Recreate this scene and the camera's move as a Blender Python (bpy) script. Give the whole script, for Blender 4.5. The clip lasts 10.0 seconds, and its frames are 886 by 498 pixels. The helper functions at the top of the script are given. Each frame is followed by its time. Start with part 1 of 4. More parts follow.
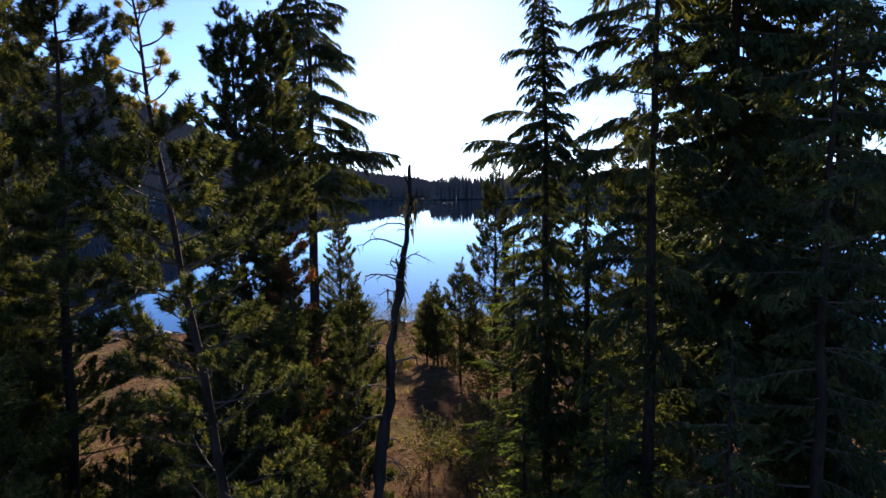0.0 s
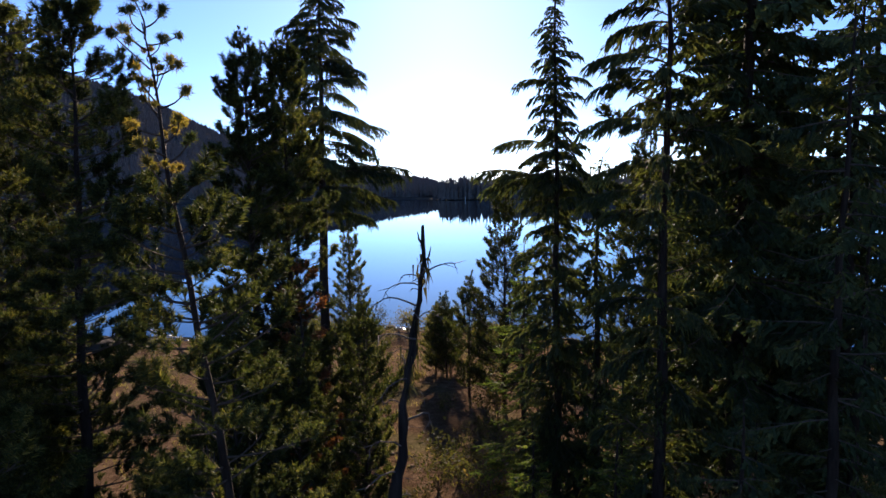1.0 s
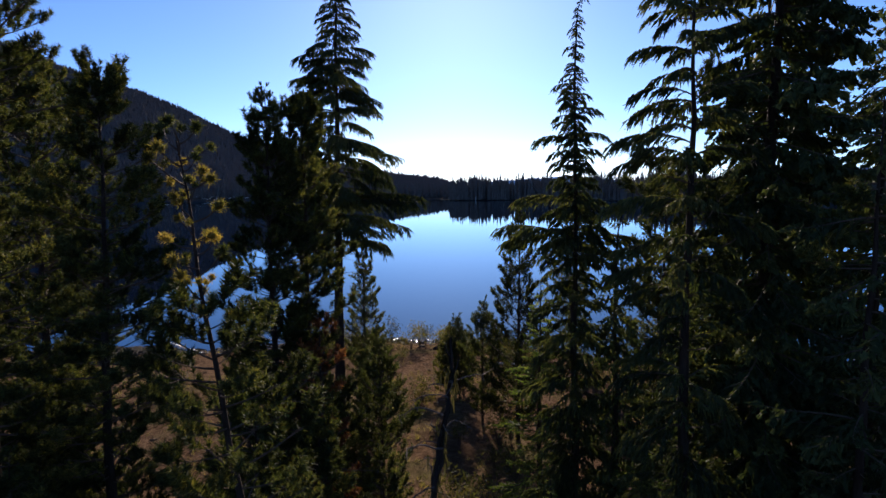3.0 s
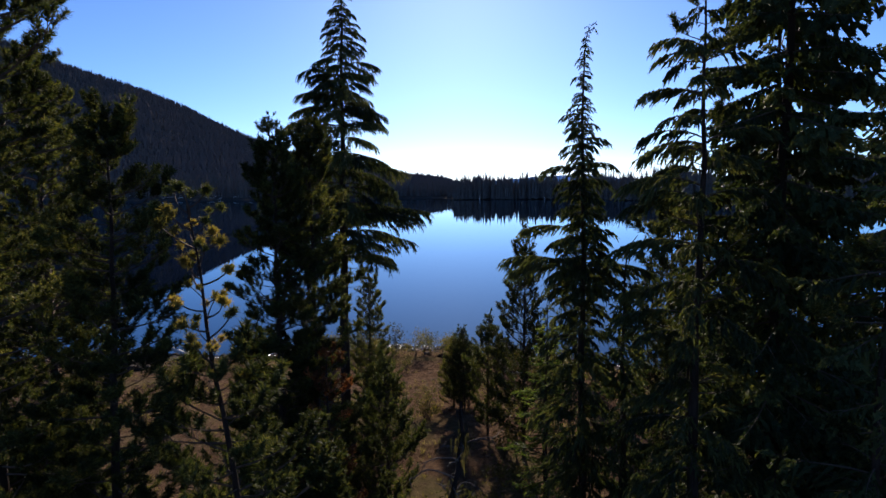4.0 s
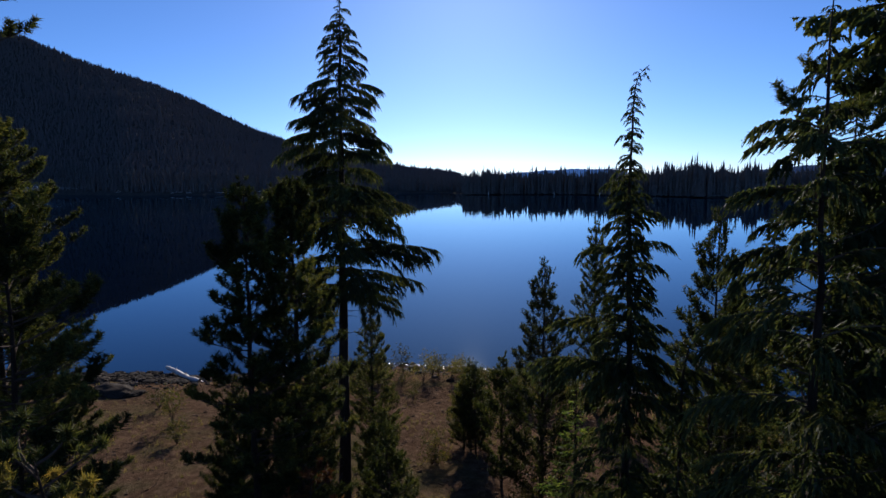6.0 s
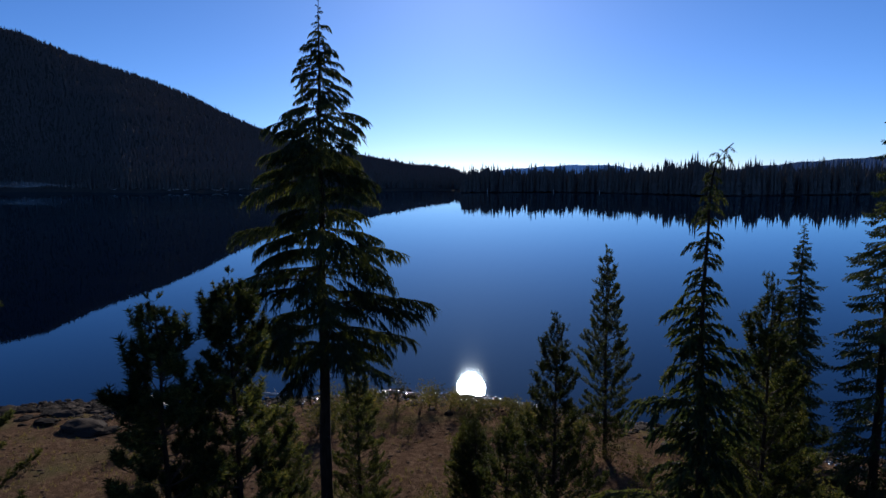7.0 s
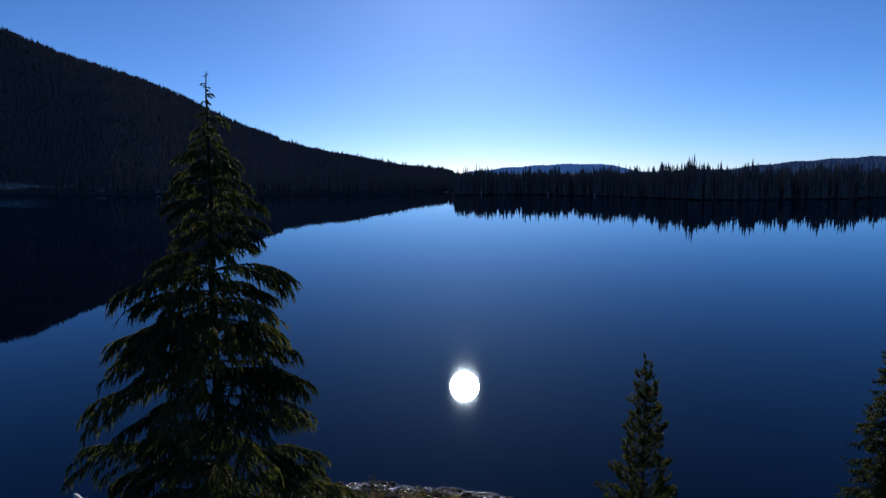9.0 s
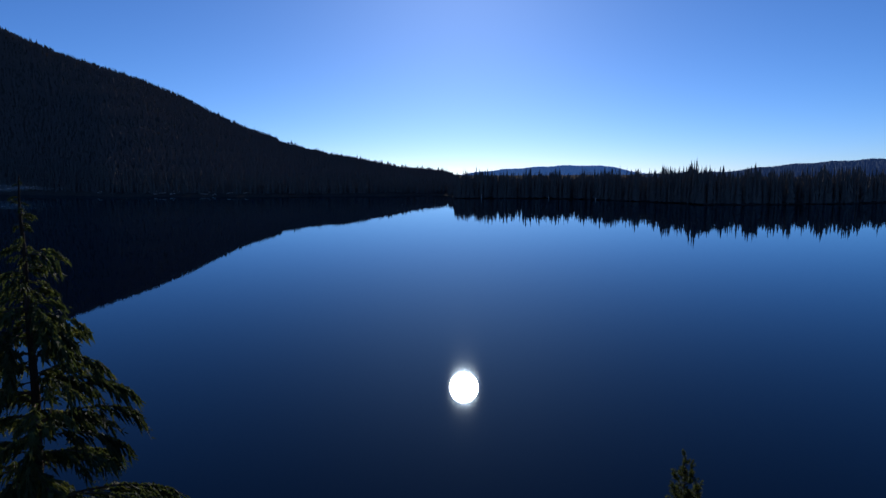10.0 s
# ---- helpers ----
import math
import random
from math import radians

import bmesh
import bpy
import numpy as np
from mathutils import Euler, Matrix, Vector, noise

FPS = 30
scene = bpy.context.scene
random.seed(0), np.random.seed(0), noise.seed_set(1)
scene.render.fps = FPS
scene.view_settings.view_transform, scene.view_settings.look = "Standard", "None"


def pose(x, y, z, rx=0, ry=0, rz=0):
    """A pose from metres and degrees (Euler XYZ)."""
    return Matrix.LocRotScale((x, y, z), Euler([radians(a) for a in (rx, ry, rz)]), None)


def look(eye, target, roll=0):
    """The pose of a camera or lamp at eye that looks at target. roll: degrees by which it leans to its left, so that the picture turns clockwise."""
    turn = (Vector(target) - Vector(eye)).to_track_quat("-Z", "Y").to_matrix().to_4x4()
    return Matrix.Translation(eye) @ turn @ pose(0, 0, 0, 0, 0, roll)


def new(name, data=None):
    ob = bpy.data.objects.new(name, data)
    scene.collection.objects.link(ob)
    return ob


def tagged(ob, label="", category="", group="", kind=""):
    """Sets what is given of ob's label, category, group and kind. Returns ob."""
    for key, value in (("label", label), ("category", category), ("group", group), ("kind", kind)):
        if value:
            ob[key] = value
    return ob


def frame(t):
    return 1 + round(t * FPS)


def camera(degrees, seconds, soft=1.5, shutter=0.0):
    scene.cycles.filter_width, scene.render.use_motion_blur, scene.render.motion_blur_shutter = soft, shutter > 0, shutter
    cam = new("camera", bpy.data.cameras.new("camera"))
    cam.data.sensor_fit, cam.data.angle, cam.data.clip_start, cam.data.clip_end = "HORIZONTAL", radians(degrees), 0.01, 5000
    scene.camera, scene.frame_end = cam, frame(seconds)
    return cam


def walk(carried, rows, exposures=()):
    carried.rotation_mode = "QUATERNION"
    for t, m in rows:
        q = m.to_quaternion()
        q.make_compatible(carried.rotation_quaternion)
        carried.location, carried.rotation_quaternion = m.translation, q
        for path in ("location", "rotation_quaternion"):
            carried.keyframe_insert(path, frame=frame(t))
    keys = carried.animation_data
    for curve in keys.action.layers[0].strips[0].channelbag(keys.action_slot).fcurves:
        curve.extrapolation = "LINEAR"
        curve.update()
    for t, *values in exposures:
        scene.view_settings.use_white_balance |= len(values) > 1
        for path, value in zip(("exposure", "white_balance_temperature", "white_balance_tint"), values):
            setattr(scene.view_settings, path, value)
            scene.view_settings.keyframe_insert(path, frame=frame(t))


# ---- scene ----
cam = camera(71.8, 10.0)
# seconds, eye, target, roll
PATH = [
    (0, (-0.402, 0.152, 11.327), (-0.266, 2.137, 11.125), -1.0),
    (0.5, (-0.413, 0.155, 11.635), (-0.294, 2.142, 11.434), -0.9),
    (1, (-0.436, 0.170, 11.945), (-0.328, 2.156, 11.742), -0.8),
    (1.5, (-0.475, 0.195, 12.235), (-0.376, 2.182, 12.033), -0.75),
    (2, (-0.524, 0.214, 12.526), (-0.431, 2.202, 12.323), -0.7),
    (2.5, (-0.567, 0.230, 12.805), (-0.483, 2.218, 12.601), -0.65),
    (4, (-0.664, 0.340, 13.771), (-0.601, 2.328, 13.56), -0.6),
    (4.5, (-0.684, 0.505, 14.068), (-0.626, 2.493, 13.855), -0.6),
    (5, (-0.694, 0.818, 14.38), (-0.643, 2.806, 14.163), -0.6),
    (5.2, (-0.691, 1.060, 14.517), (-0.643, 3.048, 14.299), -0.6),
    (6.5, (-0.541, 4.611, 15.924), (-0.51, 6.596, 15.682), -0.6),
    (7, (-0.47, 6.21, 16.723), (-0.431, 8.195, 16.477), -0.6),
    (7.5, (-0.374, 7.979, 17.565), (-0.329, 9.963, 17.317), -0.65),
    (8, (-0.262, 9.968, 18.452), (-0.212, 11.951, 18.202), -0.65),
    (8.5, (-0.143, 12.056, 19.344), (-0.088, 14.039, 19.091), -0.6),
    (9, (-0.016, 14.303, 20.185), (0.044, 16.286, 19.933), -0.55),
    (9.5, (0.137, 16.583, 21.045), (0.2, 18.567, 20.796), -0.5),
    (10, (0.304, 18.945, 21.932), (0.365, 20.928, 21.683), -0.4),
]
# seconds, stops, kelvin, tint
EXPOSURE = [(0.0, 1.75, 6000, 20), (2.5, 1.15, 5780, 19), (4.5, 0.82, 5520, 18), (6.5, 0.3, 5150, 16), (8.0, 0.06, 5000, 15), (10.0, -0.03, 4960, 15)]
walk(cam, [(t, look(eye, target, roll)) for t, eye, target, roll in PATH], EXPOSURE)

# ---- light ----
SUN_AZ, SUN_EL = 3.7, 19.9
world = bpy.data.worlds.new("sky")
scene.world = world
world.use_nodes = True
wn = world.node_tree.nodes
sky = wn.new("ShaderNodeTexSky")
sky.sky_type = "NISHITA"
sky.sun_disc = False
sky.sun_elevation, sky.sun_rotation = radians(SUN_EL), radians(SUN_AZ)
sky.altitude, sky.air_density, sky.dust_density, sky.ozone_density = 3500.0, 1.0, 2.3, 3.6
wn["Background"].inputs["Strength"].default_value = 0.07
clear_air = wn.new("ShaderNodeMix")
clear_air.data_type, clear_air.blend_type = "RGBA", "MULTIPLY"
clear_air.inputs[0].default_value, clear_air.inputs[7].default_value = 1.0, (0.87, 0.96, 1.04, 1)
world.node_tree.links.new(sky.outputs[0], clear_air.inputs[6])
world.node_tree.links.new(clear_air.outputs[2], wn["Background"].inputs["Color"])
sun_data = bpy.data.lights.new("sun", "SUN")
sun_data.energy, sun_data.angle, sun_data.color = 5.6, radians(2.5), (1.0, 0.8, 0.56)
sun = new("sun", sun_data)
sa, se = radians(SUN_AZ), radians(SUN_EL)
to_sun = Vector((math.sin(sa) * math.cos(se), math.cos(sa) * math.cos(se), math.sin(se)))
sun.matrix_world = look(to_sun * 60, (0, 0, 0))


# ---- materials ----
def material(name, rough=0.8, spec=0.3):
    m = bpy.data.materials.new(name)
    m.use_nodes = True
    b = m.node_tree.nodes["Principled BSDF"]
    b.inputs["Roughness"].default_value = rough
    b.inputs["Specular IOR Level"].default_value = spec
    return m, m.node_tree.nodes, m.node_tree.links, b


def ramp(nodes, links, source, stops):
    r = nodes.new("ShaderNodeValToRGB")
    while len(r.color_ramp.elements) < len(stops):
        r.color_ramp.elements.new(0.5)
    for e, (p, c) in zip(r.color_ramp.elements, stops):
        e.position, e.color = p, (*c, 1)
    links.new(source, r.inputs[0])
    return r.outputs[0]


def noise_tex(nodes, links, scale, detail=4.0, rough=0.6, stretch=(1, 1, 1), distort=0.0):
    co = nodes.new("ShaderNodeTexCoord")
    mp = nodes.new("ShaderNodeMapping")
    mp.inputs["Scale"].default_value = stretch
    links.new(co.outputs["Object"], mp.inputs[0])
    n = nodes.new("ShaderNodeTexNoise")
    n.inputs["Scale"].default_value, n.inputs["Detail"].default_value = scale, detail
    n.inputs["Roughness"].default_value, n.inputs["Distortion"].default_value = rough, distort
    links.new(mp.outputs[0], n.inputs[0])
    return n.outputs[0]


def bump(nodes, links, b, height, strength, distance):
    bp = nodes.new("ShaderNodeBump")
    bp.inputs["Strength"].default_value, bp.inputs["Distance"].default_value = strength, distance
    links.new(height, bp.inputs["Height"])
    links.new(bp.outputs[0], b.inputs["Normal"])


def mix_colour(nodes, links, fac, a, c, mode="MIX"):
    mx = nodes.new("ShaderNodeMix")
    mx.data_type, mx.blend_type = "RGBA", mode
    for key, v in ((0, fac), (6, a), (7, c)):
        if isinstance(v, (int, float)):
            mx.inputs[key].default_value = v
        elif isinstance(v, tuple):
            mx.inputs[key].default_value = (*v, 1)
        else:
            links.new(v, mx.inputs[key])
    return mx.outputs[2]


def needle_material(name, dark, mid, tip, glow=0.35):
    m, n, l, b = material(name, 0.75, 0.12)
    info = n.new("ShaderNodeObjectInfo")
    geo = n.new("ShaderNodeNewGeometry")
    per_tuft = ramp(n, l, geo.outputs["Random Per Island"], [(0.0, dark), (0.55, mid), (1.0, tip)])
    per_bough = ramp(n, l, info.outputs["Random"], [(0.0, (0.4, 0.43, 0.42)), (0.65, (0.9, 0.92, 0.86)), (1.0, (1.55, 1.38, 1.1))])
    col = mix_colour(n, l, 1.0, per_tuft, per_bough, "MULTIPLY")
    l.new(col, b.inputs["Base Color"])
    tr = n.new("ShaderNodeBsdfTranslucent")
    l.new(mix_colour(n, l, 1.0, col, (1.5, 1.5, 0.7), "MULTIPLY"), tr.inputs[0])
    mix = n.new("ShaderNodeMixShader")
    mix.inputs[0].default_value = glow
    l.new(b.outputs[0], mix.inputs[1])
    l.new(tr.outputs[0], mix.inputs[2])
    l.new(mix.outputs[0], n["Material Output"].inputs[0])
    return m


NEEDLE_PINE = needle_material("pine_needles", (0.022, 0.031, 0.012), (0.042, 0.053, 0.018), (0.13, 0.126, 0.042), 0.34)
NEEDLE_FIR = needle_material("fir_needles", (0.032, 0.045, 0.022), (0.052, 0.068, 0.028), (0.085, 0.098, 0.037), 0.24)
NEEDLE_YOUNG = needle_material("young_fir_needles", (0.045, 0.072, 0.024), (0.085, 0.115, 0.033), (0.15, 0.18, 0.046), 0.52)
NEEDLE_HEMLOCK = needle_material("hemlock_needles", (0.032, 0.044, 0.02), (0.05, 0.062, 0.026), (0.08, 0.084, 0.033), 0.33)
NEEDLE_YELLOW = needle_material("yellowing_needles", (0.08, 0.078, 0.022), (0.15, 0.128, 0.036), (0.24, 0.175, 0.05), 0.4)
NEEDLE_RED = needle_material("dead_red_needles", (0.08, 0.03, 0.018), (0.15, 0.06, 0.03), (0.22, 0.1, 0.05), 0.35)
LEAF = needle_material("shrub_leaves", (0.04, 0.045, 0.017), (0.075, 0.072, 0.026), (0.13, 0.1, 0.038), 0.35)
GRASS = needle_material("dry_grass", (0.1, 0.09, 0.035), (0.18, 0.15, 0.06), (0.26, 0.2, 0.09), 0.35)


def wood_material(name, a, c, scale, rough=0.9):
    m, n, l, b = material(name, rough, 0.06)
    f = noise_tex(n, l, scale, 6, 0.65, (1, 1, 0.18), 0.4)
    g = noise_tex(n, l, 1.7, 2, 0.5)
    col = ramp(n, l, f, [(0.3, a), (0.7, c)])
    l.new(mix_colour(n, l, 1.0, col, ramp(n, l, g, [(0.3, (0.7, 0.7, 0.7)), (0.7, (1.1, 1.08, 1.05))]), "MULTIPLY"), b.inputs["Base Color"])
    bump(n, l, b, f, 0.8, 0.02)
    return m


BARK = wood_material("bark", (0.014, 0.011, 0.009), (0.052, 0.038, 0.029), 16)
TWIG = wood_material("twig_wood", (0.06, 0.045, 0.035), (0.12, 0.09, 0.065), 20)
SNAG_BARK = wood_material("snag_bark", (0.012, 0.01, 0.009), (0.036, 0.029, 0.025), 14)
DEAD = wood_material("dead_wood", (0.05, 0.042, 0.036), (0.12, 0.1, 0.088), 18)
DRIFT = wood_material("driftwood", (0.42, 0.4, 0.37), (0.68, 0.65, 0.6), 12)
MOSS = needle_material("hanging_lichen", (0.02, 0.02, 0.014), (0.035, 0.034, 0.022), (0.055, 0.05, 0.03), 0.3)


def soil():
    m, n, l, b = material("soil", 0.95, 0.0)
    big = noise_tex(n, l, 0.22, 5, 0.6)
    mid = noise_tex(n, l, 2.6, 6, 0.7)
    fine = noise_tex(n, l, 22, 5, 0.75)
    earth = ramp(n, l, mid, [(0.3, (0.026, 0.015, 0.009)), (0.48, (0.072, 0.046, 0.028)), (0.66, (0.165, 0.113, 0.07))])
    litter = ramp(n, l, fine, [(0.38, (0.018, 0.012, 0.008)), (0.62, (0.14, 0.088, 0.052))])
    col = mix_colour(n, l, 0.45, earth, litter)
    green = ramp(n, l, big, [(0.52, (0, 0, 0)), (0.68, (1, 1, 1))])
    col = mix_colour(n, l, green, col, mix_colour(n, l, 0.5, col, (0.075, 0.08, 0.03)))
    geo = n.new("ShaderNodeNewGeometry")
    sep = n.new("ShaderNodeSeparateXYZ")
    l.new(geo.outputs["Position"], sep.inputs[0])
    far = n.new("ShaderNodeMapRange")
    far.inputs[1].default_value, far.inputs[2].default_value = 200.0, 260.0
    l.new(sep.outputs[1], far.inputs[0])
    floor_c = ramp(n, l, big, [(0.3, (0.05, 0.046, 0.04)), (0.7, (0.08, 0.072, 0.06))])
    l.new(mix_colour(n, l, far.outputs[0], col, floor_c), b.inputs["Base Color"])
    bump(n, l, b, mix_colour(n, l, 0.5, fine, mid), 1.0, 0.12)
    return m


def stone(name, rough, spec):
    m, n, l, b = material(name, rough, spec)
    info = n.new("ShaderNodeObjectInfo")
    geo = n.new("ShaderNodeNewGeometry")
    add = n.new("ShaderNodeMath")
    add.operation = "ADD"
    l.new(info.outputs["Random"], add.inputs[0])
    l.new(geo.outputs["Random Per Island"], add.inputs[1])
    fr = n.new("ShaderNodeMath")
    fr.operation = "FRACT"
    l.new(add.outputs[0], fr.inputs[0])
    tone = ramp(n, l, fr.outputs[0], [(0.0, (0.01, 0.009, 0.008)), (0.6, (0.024, 0.02, 0.016)), (1.0, (0.075, 0.06, 0.046))])
    f = noise_tex(n, l, 14, 5, 0.7)
    l.new(mix_colour(n, l, 1.0, tone, ramp(n, l, f, [(0.3, (0.65, 0.65, 0.65)), (0.7, (1.15, 1.12, 1.1))]), "MULTIPLY"), b.inputs["Base Color"])
    bump(n, l, b, f, 0.6, 0.03)
    return m


def lake():
    """Deep blue body under a slightly blue mirror; the mirror's share follows Fresnel."""
    m, n, l, b = material("lake_water", 0.9, 0.0)
    b.inputs["Base Color"].default_value = (0.0003, 0.0012, 0.006, 1)
    w = noise_tex(n, l, 0.35, 3, 0.5, (1, 0.5, 1))
    bump(n, l, b, w, 0.01, 0.02)
    normal = b.inputs["Normal"].links[0].from_socket
    share = n.new("ShaderNodeFresnel")
    share.inputs["IOR"].default_value = 1.28
    l.new(normal, share.inputs["Normal"])
    last = b.outputs[0]
    gloss = n.new("ShaderNodeBsdfGlossy")
    gloss.inputs["Color"].default_value = (0.72, 0.89, 1.0, 1)
    gloss.inputs["Roughness"].default_value = 0.017
    l.new(normal, gloss.inputs["Normal"])
    mix = n.new("ShaderNodeMixShader")
    l.new(share.outputs[0], mix.inputs[0])
    l.new(last, mix.inputs[1])
    l.new(gloss.outputs[0], mix.inputs[2])
    l.new(mix.outputs[0], n["Material Output"].inputs[0])
    return m


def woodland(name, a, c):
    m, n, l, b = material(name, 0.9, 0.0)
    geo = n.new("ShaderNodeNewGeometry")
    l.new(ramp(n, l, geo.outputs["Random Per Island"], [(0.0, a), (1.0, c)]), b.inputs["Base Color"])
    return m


SOIL, STONE, WET, WATER = soil(), stone("stone", 0.9, 0.03), stone("wet_stone", 0.2, 0.5), lake()
film = WET.node_tree.nodes["Principled BSDF"]
film.inputs["Coat Weight"].default_value = 0.9
film.inputs["Coat Roughness"].default_value = 0.035
CLOD = wood_material("earth_clod", (0.045, 0.028, 0.017), (0.15, 0.1, 0.064), 9, 0.95)
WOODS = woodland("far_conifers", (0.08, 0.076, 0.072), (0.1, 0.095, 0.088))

# paler, browner copy of WOODS: the mountain's haze is put into its colour
HAZED_SLOPE_WOODS = woodland("mountain_conifers_hazed", (0.095, 0.084, 0.08), (0.108, 0.096, 0.09))

# ---- mesh tools ----
class Build:
    """Collects points and faces of one mesh."""

    def __init__(self):
        self.v, self.f, self.m, self.n = [], [], [], 0

    def add(self, pts, faces, mat=0):
        pts = np.asarray(pts, float).reshape(-1, 3)
        faces = np.asarray(faces, int) + self.n
        self.v.append(pts)
        self.f.extend(faces.tolist())
        self.m.extend([mat] * len(faces))
        self.n += len(pts)

    def tube(self, pts, radii, sides=6, mat=0):
        pts = np.asarray(pts, float)
        k = len(pts)
        tang = np.gradient(pts, axis=0)
        tang /= np.linalg.norm(tang, axis=1)[:, None] + 1e-9
        ref = np.where(np.abs(tang[:, 2:3]) > 0.8, np.array([[1.0, 0, 0]]), np.array([[0, 0, 1.0]]))
        a = np.cross(tang, ref)
        a /= np.linalg.norm(a, axis=1)[:, None] + 1e-9
        c = np.cross(tang, a)
        ang = np.arange(sides) * 2 * math.pi / sides
        ring = pts[:, None] + np.asarray(radii, float)[:, None, None] * (a[:, None] * np.cos(ang)[None, :, None] + c[:, None] * np.sin(ang)[None, :, None])
        i, j = np.meshgrid(np.arange(k - 1), np.arange(sides), indexing="ij")
        j2 = (j + 1) % sides
        q = np.stack([i * sides + j, i * sides + j2, (i + 1) * sides + j2, (i + 1) * sides + j], -1).reshape(-1, 4)
        self.add(ring.reshape(-1, 3), q, mat)

    def blades(self, base, way, length, width, rng, mat=1):
        """One slim triangle for each base point."""
        base, way = np.asarray(base, float), np.asarray(way, float)
        way = way / (np.linalg.norm(way, axis=1)[:, None] + 1e-9)
        side = np.cross(way, rng.normal(size=way.shape))
        side /= np.linalg.norm(side, axis=1)[:, None] + 1e-9
        length = np.broadcast_to(np.asarray(length, float), (len(base),))[:, None]
        width = np.broadcast_to(np.asarray(width, float), (len(base),))[:, None]
        p = np.stack([base - side * width / 2, base + side * width / 2, base + way * length], 1)
        self.add(p.reshape(-1, 3), np.arange(len(base) * 3).reshape(-1, 3), mat)

    def mesh(self, name, mats, smooth=False):
        me = bpy.data.meshes.new(name)
        me.from_pydata(np.concatenate(self.v).tolist(), [], self.f)
        for m in mats:
            me.materials.append(m)
        me.polygons.foreach_set("material_index", np.array(self.m, dtype=np.int32))
        if smooth:
            me.polygons.foreach_set("use_smooth", np.ones(len(self.f), dtype=bool))
        me.update()
        return me


def part(name, mesh, parent, m=None, label=""):
    ob = new(name, mesh)
    ob.parent = parent
    if m is not None:
        ob.matrix_basis = m
    return tagged(ob, label)


# ---- the ground ----
SHORE_X = [-900, -400, -120, -60, -40, -29, -24, -18, -10, -3, 1, 4, 7, 10, 14, 17, 24, 40, 80, 300, 900]
SHORE_Y = [-60, 20, 44, 47, 49, 50.6, 50.4, 49.4, 51.2, 52.0, 51.2, 50.0, 48.4, 47.0, 44.8, 42.7, 39.9, 34, 26, 0, -60]
FAR_AZ = [-90, -60, -34, -26, -15, -8, 2.2, 3.2, 8, 13, 18, 25, 30, 35, 38, 60, 90]
FAR_R = [1000, 960, 872, 684, 612, 590, 590, 512, 508, 500, 470, 424, 440, 466, 500, 640, 900]
RIDGE_AZ = [-90, -45, -33, -31.4, -29.6, -25.8, -23.8, -21.7, -19.6, -17.4, -15, -12.7, -7.7, -2.6, 2.7, 90]
RIDGE_EL = [8, 12, 10.7, 10.1, 9.5, 8.5, 7.8, 6.9, 5.9, 4.6, 3.58, 2.9, 1.65, 0.72, -0.15, -0.4]
RIDGE_RAZ = [-90, -34, -21, -15, -12.5, -7.7, -2.6, 2.7, 6, 90]
RIDGE_R = [1900, 1330, 1300, 1120, 1040, 800, 760, 860, 3600, 3600]


def polar(x, y):
    dx, dy = x, y - 19.0
    return np.hypot(dx, dy), np.degrees(np.arctan2(dx, dy))


def wave(x, y, s, seed):
    a = seed * 1.7
    return (np.sin(x / s + a) * np.cos(y / (s * 0.83) - a * 2.1) + 0.6 * np.sin((x * 0.7 + y * 0.9) / (s * 0.53) + a * 3.3)
            + 0.4 * np.cos((x - y * 1.3) / (s * 0.31) - a)) / 2.0


def ground_h(x, y):
    """Height of the land and of the lake's bed above the water."""
    x, y = np.asarray(x, float), np.asarray(y, float)
    shore = np.interp(x, SHORE_X, SHORE_Y) + 0.35 * wave(x, y * 0, 1.7, 1)
    d = shore - y
    near = np.interp(d, [-60, -10, -2, 0, 3, 5, 12, 22, 60, 300, 3000], [-9, -2.2, -0.35, 0, 0.55, 0.95, 1.55, 2.25, 3.2, 9, 60])
    near = near + np.where(d > 0.5, 0.1 * wave(x, y, 2.1, 2) + 0.03 * wave(x, y, 0.55, 3), 0.0) * np.clip(d / 4, 0, 1)
    r, az = polar(x, y)
    rf = np.interp(az, FAR_AZ, FAR_R) + 7 * wave(az * 3, az * 0, 1.9, 4)
    ridge_r = np.interp(az, RIDGE_RAZ, RIDGE_R)
    top = np.where(az < -13, 18, 15) + ridge_r * np.tan(np.radians(np.interp(az, RIDGE_AZ, RIDGE_EL)))
    u = (r - rf) / (ridge_r - rf)
    left = 1.2 + (top - 1.2) * np.clip(u, 0, 1) ** 1.2
    right = 1.2 + np.clip((r - rf) / 400, 0, 1) * 3
    w = np.clip((az - 2.7) / 3.0, 0, 1)
    land = left * (1 - w) + right * w
    land = land * np.where(r > ridge_r, np.clip(1 - 0.5 * (r - ridge_r) / 1500, 0.2, 1), 1.0)
    land = land + np.where(u > 0.05, 5 * wave(x, y, 90, 5) * np.clip(u * 3, 0, 1) * (1 - w), 0)
    far = np.where(r > rf, land * np.clip((r - rf) / 12, 0.05, 1), np.maximum(-9, (r - rf) * 0.1))
    return np.where(d > -40, np.where(d > 0, near, np.maximum(near, -9)), far)


